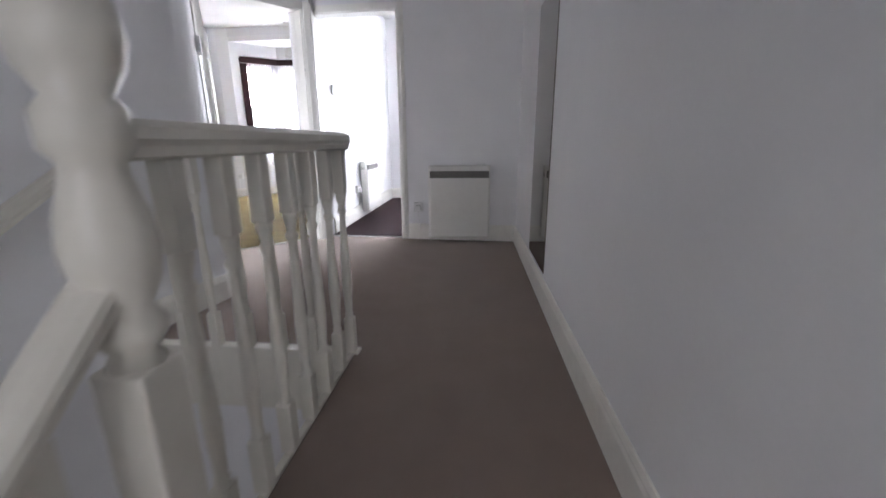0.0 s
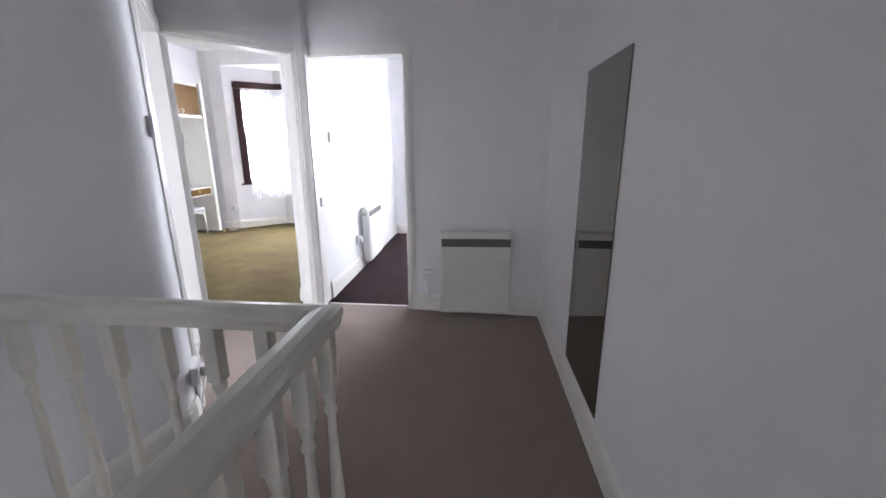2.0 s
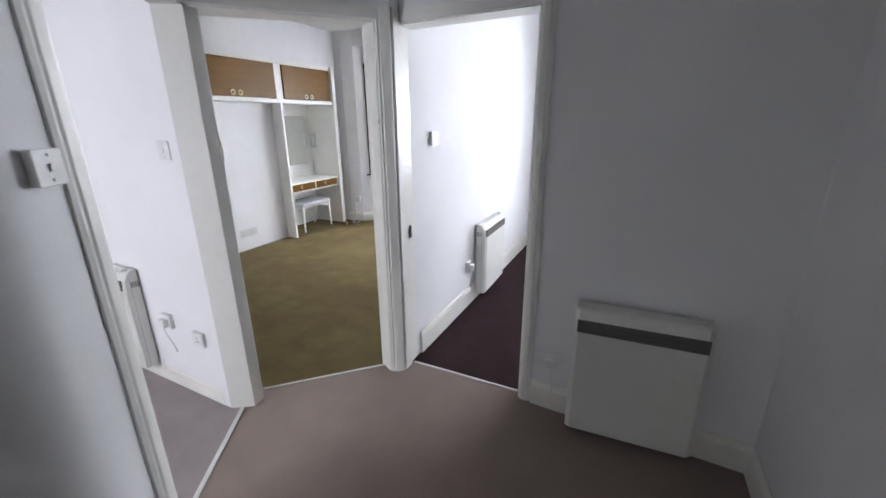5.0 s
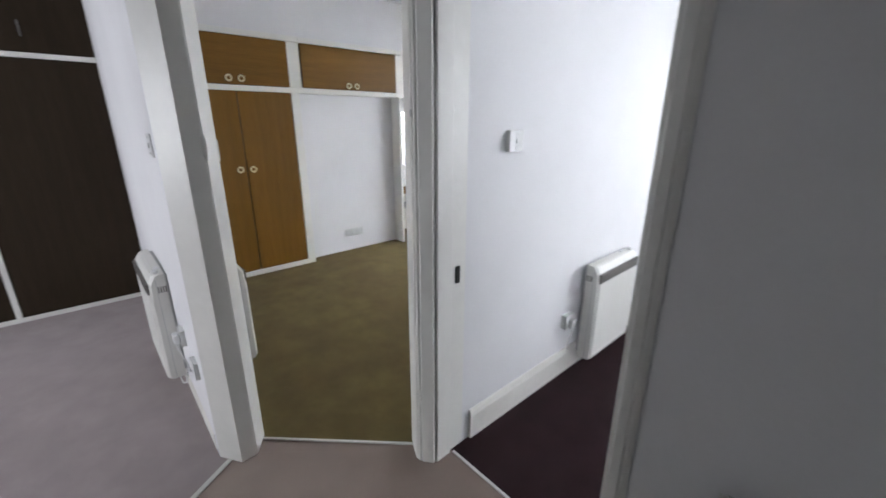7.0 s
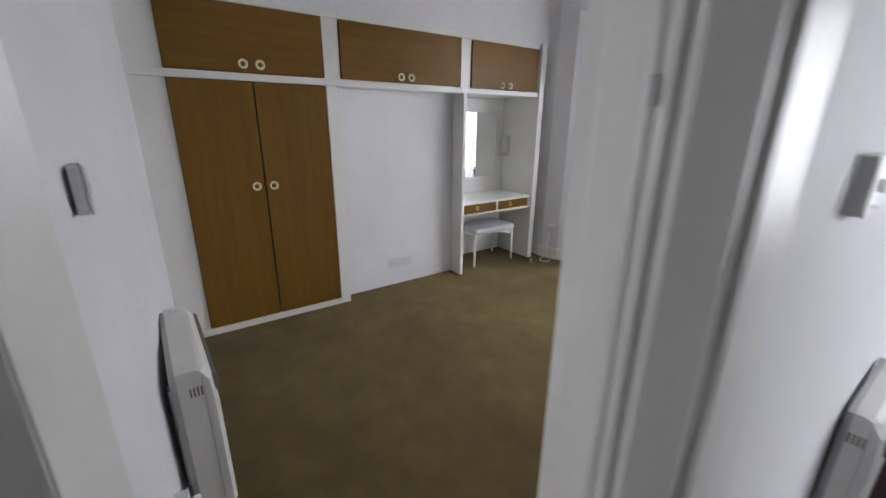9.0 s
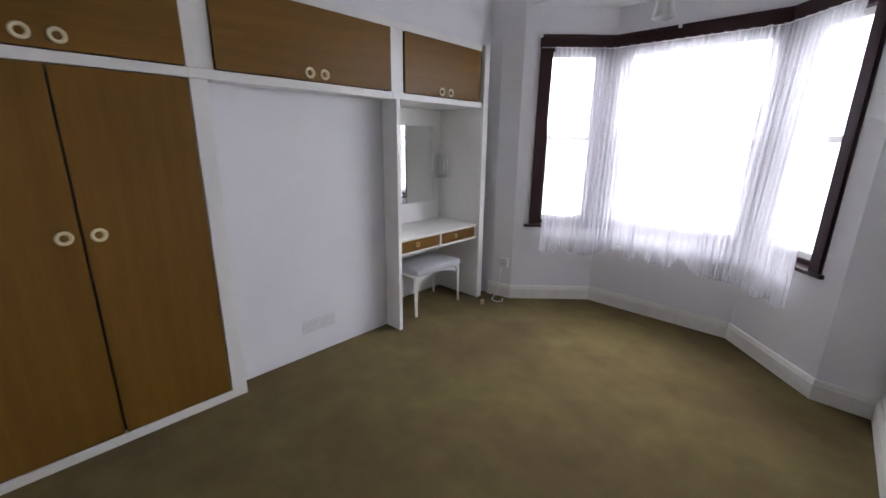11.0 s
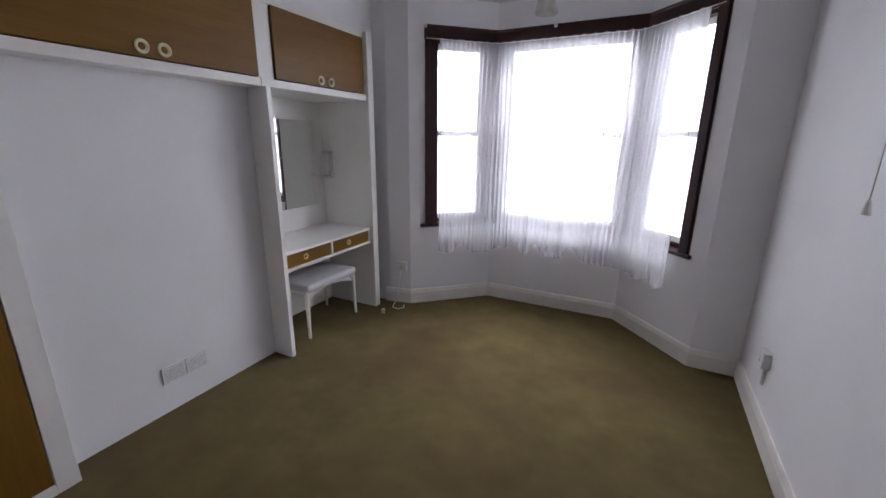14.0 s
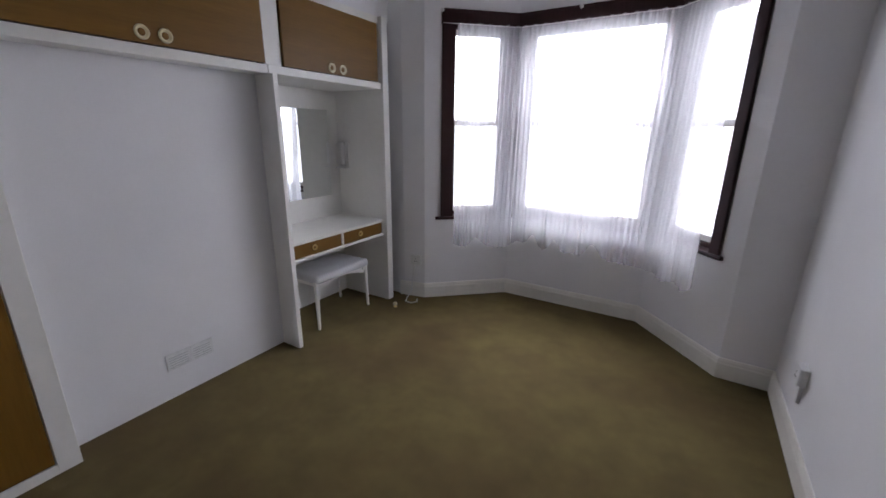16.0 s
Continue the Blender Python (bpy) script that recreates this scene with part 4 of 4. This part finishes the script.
def net_curtain(s0, s1, hem, seed, label):
    """A sheer along the bay's inner line from s0 to s1: nearly flat between its gathers, hem uneven."""
    rnd = random.Random(seed)
    top_line, low_line = bay_line(-0.060, 0.13, 0.12), bay_line(-0.115, 0.13, 0.12)

    def place(line, s):
        lens = [(b - a).length for a, b in zip(line, line[1:])]
        d = s * sum(lens)
        for k, ln in enumerate(lens):
            if d <= ln or k == 2:
                e = (line[k + 1] - line[k]).normalized()
                return line[k] + e * d, Vector((e.y, -e.x, 0))
            d -= ln

    wide = sum((b - a).length for a, b in zip(top_line, top_line[1:])) * (s1 - s0)
    folds = int(wide / 0.038)
    n = folds * 10
    phase = [rnd.uniform(-0.9, 0.9) for _ in range(folds + 2)]
    size = [rnd.uniform(0.6, 1.15) for _ in range(folds + 2)]
    drop = [rnd.uniform(-0.003, 0.003) for _ in range(folds + 2)]
    levels = 14
    bm = bmesh.new()
    columns = []
    for i in range(n + 1):
        f = i / n
        u = f * folds
        k, w = int(u), u - int(u)
        ph, sz, dr = (v[k] * (1 - w) + v[k + 1] * w for v in (phase, size, drop))
        s = s0 + (s1 - s0) * f
        deep = sum(d * math.exp(-((s - c) / h) ** 2) for c, h, d in GATHERS)
        low = sum(d * math.exp(-((s - c) / (h + 0.016)) ** 2) for c, h, d in GATHERS)
        end = hem[0] + (hem[1] - hem[0]) * f + dr + 0.13 - low / (low + 0.006) * 0.18
        col = []
        for j in range(levels + 1):
            g = j / levels
            lean = 0.010 * g * math.sin(9.0 * s + seed) / wide
            q = min(1.0, max(0.0, s + lean))
            (p, nrm), (p2, _) = place(top_line, q), place(low_line, q)
            p = p.lerp(p2, min(1.0, g * 1.3))
            wave = math.sin(2 * math.pi * u + ph * (0.4 + g)) * sz
            amp = 0.004 + 1.2 * deep * (0.55 + 0.75 * g) + 0.003 * math.exp(-14 * g)
            slow = 0.010 * g * math.sin(17 * s + 1.7 * seed)
            v = p + nrm * (amp * wave + slow)
            top = 2.212 + 0.006 * math.sin(2 * math.pi * u * 0.5 + ph)
            col.append(bm.verts.new((v.x, v.y, top - g * (top - end))))
        columns.append(col)
    for a, b in zip(columns, columns[1:]):
        for j in range(levels):
            bm.faces.new((a[j], b[j], b[j + 1], a[j + 1])).smooth = True
    return tagged(part("net_curtain", bm, NET), label, "curtain", "bay net curtains")


net_curtain(0.05, 0.285, (0.49, 0.48), 3, "sheer white net curtain gathered beside the bay corner")
net_curtain(0.275, 0.70, (0.50, 0.49), 7, "sheer white net curtain across the middle window, hem under the sill")
net_curtain(0.69, 0.958, (0.49, 0.46), 11, "sheer white net curtain hanging loosely, hem under the sill")
wire = tagged(part("curtain_wire", tube([(p.x, p.y, 2.205) for p in bay_line(-0.072, 0.13, 0.12)], 0.0035), STRING), "thin white wire that carries the net curtains", "curtain wire")

# ---- pendant, cord, small things ----
lamp_t = thing("pendant_lamp", pose(-2.675, 7.06, TOP), "ceiling pendant with a fluted opal glass shade", "lamp")
part("ceiling_rose", lathe([(0.045, -0.02), (0.045, -0.006), (0.03, 0.0)], 20), PLASTIC, lamp_t)
part("flex", tube([(0, 0, -0.02), (0, 0, -0.2), (0.001, 0, -0.36)], 0.004), PLASTIC, lamp_t)
part("lamp_holder", lathe([(0.012, -0.43), (0.02, -0.42), (0.02, -0.37), (0.01, -0.355)], 16), PLASTIC, lamp_t)
bm = bmesh.new()
outer_p = [(0.026, -0.375), (0.040, -0.385), (0.050, -0.42), (0.056, -0.47), (0.068, -0.515), (0.066, -0.517), (0.053, -0.47), (0.047, -0.42), (0.037, -0.388), (0.024, -0.378)]
rings = []
for r, z in outer_p:
    rings.append([bm.verts.new(((r * (1 + 0.035 * math.cos(9 * t) * min(1, (-z - 0.37) * 10))) * math.cos(t), (r * (1 + 0.035 * math.cos(9 * t) * min(1, (-z - 0.37) * 10))) * math.sin(t), z)) for t in [2 * math.pi * k / 54 for k in range(54)]])
for a, b in zip(rings, rings[1:] + rings[:1]):
    for k in range(54):
        bm.faces.new((a[k], a[(k + 1) % 54], b[(k + 1) % 54], b[k])).smooth = True
bmesh.ops.recalc_face_normals(bm, faces=bm.faces)
part("shade", bm, FROST, lamp_t, "fluted opal glass shade")

cord = thing("pull_cord", pose(-1.40, 5.93, TOP), "white pull cord hanging from a ceiling switch", "pull cord")
part("ceiling_switch", lathe([(0.035, -0.035), (0.042, -0.03), (0.042, -0.004), (0.04, 0.0)], 20), PLASTIC, cord)
part("string", tube([(0, 0, -0.035), (0.002, 0.0, -0.7), (0, 0, -1.435)], 0.0018, 6), STRING, cord)
part("toggle", lathe([(0.011, -1.475), (0.012, -1.468), (0.0085, -1.445), (0.004, -1.43)], 14), PLASTIC, cord)

stopper = thing("door_stop_knob", pose(-3.88, 6.945, 0), "small brass and cream knob lying on the carpet", "knob")
part("base", lathe([(0.016, 0.0), (0.018, 0.004), (0.010, 0.010), (0.009, 0.016)], 16), BRASS, stopper)
part("ball", lathe([(0.008, 0.015), (0.017, 0.022), (0.019, 0.032), (0.012, 0.042), (0.004, 0.045)], 16), KNOB, stopper)
cable = tagged(part("loose_cable", tube([(-3.86, 7.20, 0.30), (-3.872, 7.19, 0.18), (-3.88, 7.18, 0.06), (-3.90, 7.14, 0.008), (-3.87, 7.08, 0.006), (-3.81, 7.07, 0.006), (-3.78, 7.12, 0.006), (-3.81, 7.17, 0.006)], 0.005), PLASTIC), "loose white cable curled on the carpet", "cable")


# ---- fitted wardrobe, back bedroom ----
ORIGIN = LANDING
BX = -4.17
dark = thing("dark_wardrobe", pose(0, 0, 0), "white framed fitted wardrobe with dark brown doors", "wardrobe")
part("carcass", boxes(((-4.78, 0.2, 0.0), (BX - 0.02, 3.345, TOP - 0.02))), WALL, dark)
part("plinth", boxes(((BX - 0.018, 0.2, 0.0), (BX + 0.012, 3.345, 0.035)), bevel=0.002), GLOSS, dark)
part("middle_rail", boxes(((BX - 0.018, 2.534, 1.895), (BX + 0.012, 3.345, 1.93)), bevel=0.002), GLOSS, dark)
part("middle_rail", boxes(((BX - 0.018, 0.2, 1.895), (BX + 0.012, 2.500, 1.93)), bevel=0.002), GLOSS, dark)
part("stile", boxes(((BX - 0.018, 2.500, 0.036), (BX + 0.012, 2.534, TOP - 0.02)), bevel=0.002), GLOSS, dark)
for y0, y1, z0, z1, hy, hz in ((2.536, 3.343, 0.037, 1.893, 2.64, 1.336), (2.536, 3.343, 1.932, 2.60, 2.97, 2.08), (1.40, 2.498, 0.037, 0.965, 2.40, 0.8)):
    d = part("door", boxes(((BX - 0.01, y0, z0), (BX + 0.008, y1, z1)), bevel=0.0015), DARK_DOOR, dark, "dark brown veneered door")
    part("handle", boxes(((BX + 0.0085, hy - 0.006, hz - 0.05), (BX + 0.028, hy + 0.006, hz + 0.05)), bevel=0.004), GRILLE, d, "small metal pull")
part("top_rail", boxes(((BX - 0.018, 2.536, 2.602), (BX + 0.012, 3.343, 2.66)), bevel=0.002), GLOSS, dark)

# ---- other windows, backdrop ----
def simple_window(name, m, width, height):
    win = tagged(new(name), "white painted casement window", "window", kind="structure")
    win.matrix_world = m
    w = width / 2
    part("window_frame", boxes(((-w, -0.03, 0), (-w + 0.05, 0.03, height)), ((w - 0.05, -0.03, 0), (w, 0.03, height)), ((-w + 0.05, -0.03, 0), (w - 0.05, 0.03, 0.05)), ((-w + 0.05, -0.03, height - 0.05), (w - 0.05, 0.03, height)), ((-0.025, -0.03, 0.05), (0.025, 0.03, height - 0.05)), bevel=0.003), GLOSS, win)
    for s in (-1, 1):
        a, b = sorted((s * 0.025, s * (w - 0.05)))
        pane = part("pane", boxes(((a, -0.002, 0.05), (b, 0.002, height - 0.05))), GLASS, win)
        pane.visible_shadow = False


simple_window("window_4", pose(0.33, 7.15, 0.85), 1.50, 1.30)
simple_window("window_5", pose(-2.9, -0.75, 0.85), 1.40, 1.30)
# The landing's window is assumed and out of view, set round the fill lamp.
simple_window("window_6", pose(0.2, -1.74, 0.55), 1.0, 1.30)
ground = setting("ground", prism([(-300, -300), (300, -300), (300, 300), (-300, 300)], -3.2, -3.1), OUTSIDE, "pale street ground", "ground")
setting("backdrop", prism([(-30, 20), (30, 20), (30, 20.1), (-30, 20.1)], -3.1, 22), BACKDROP, "white overcast sky beyond the windows", "backdrop")
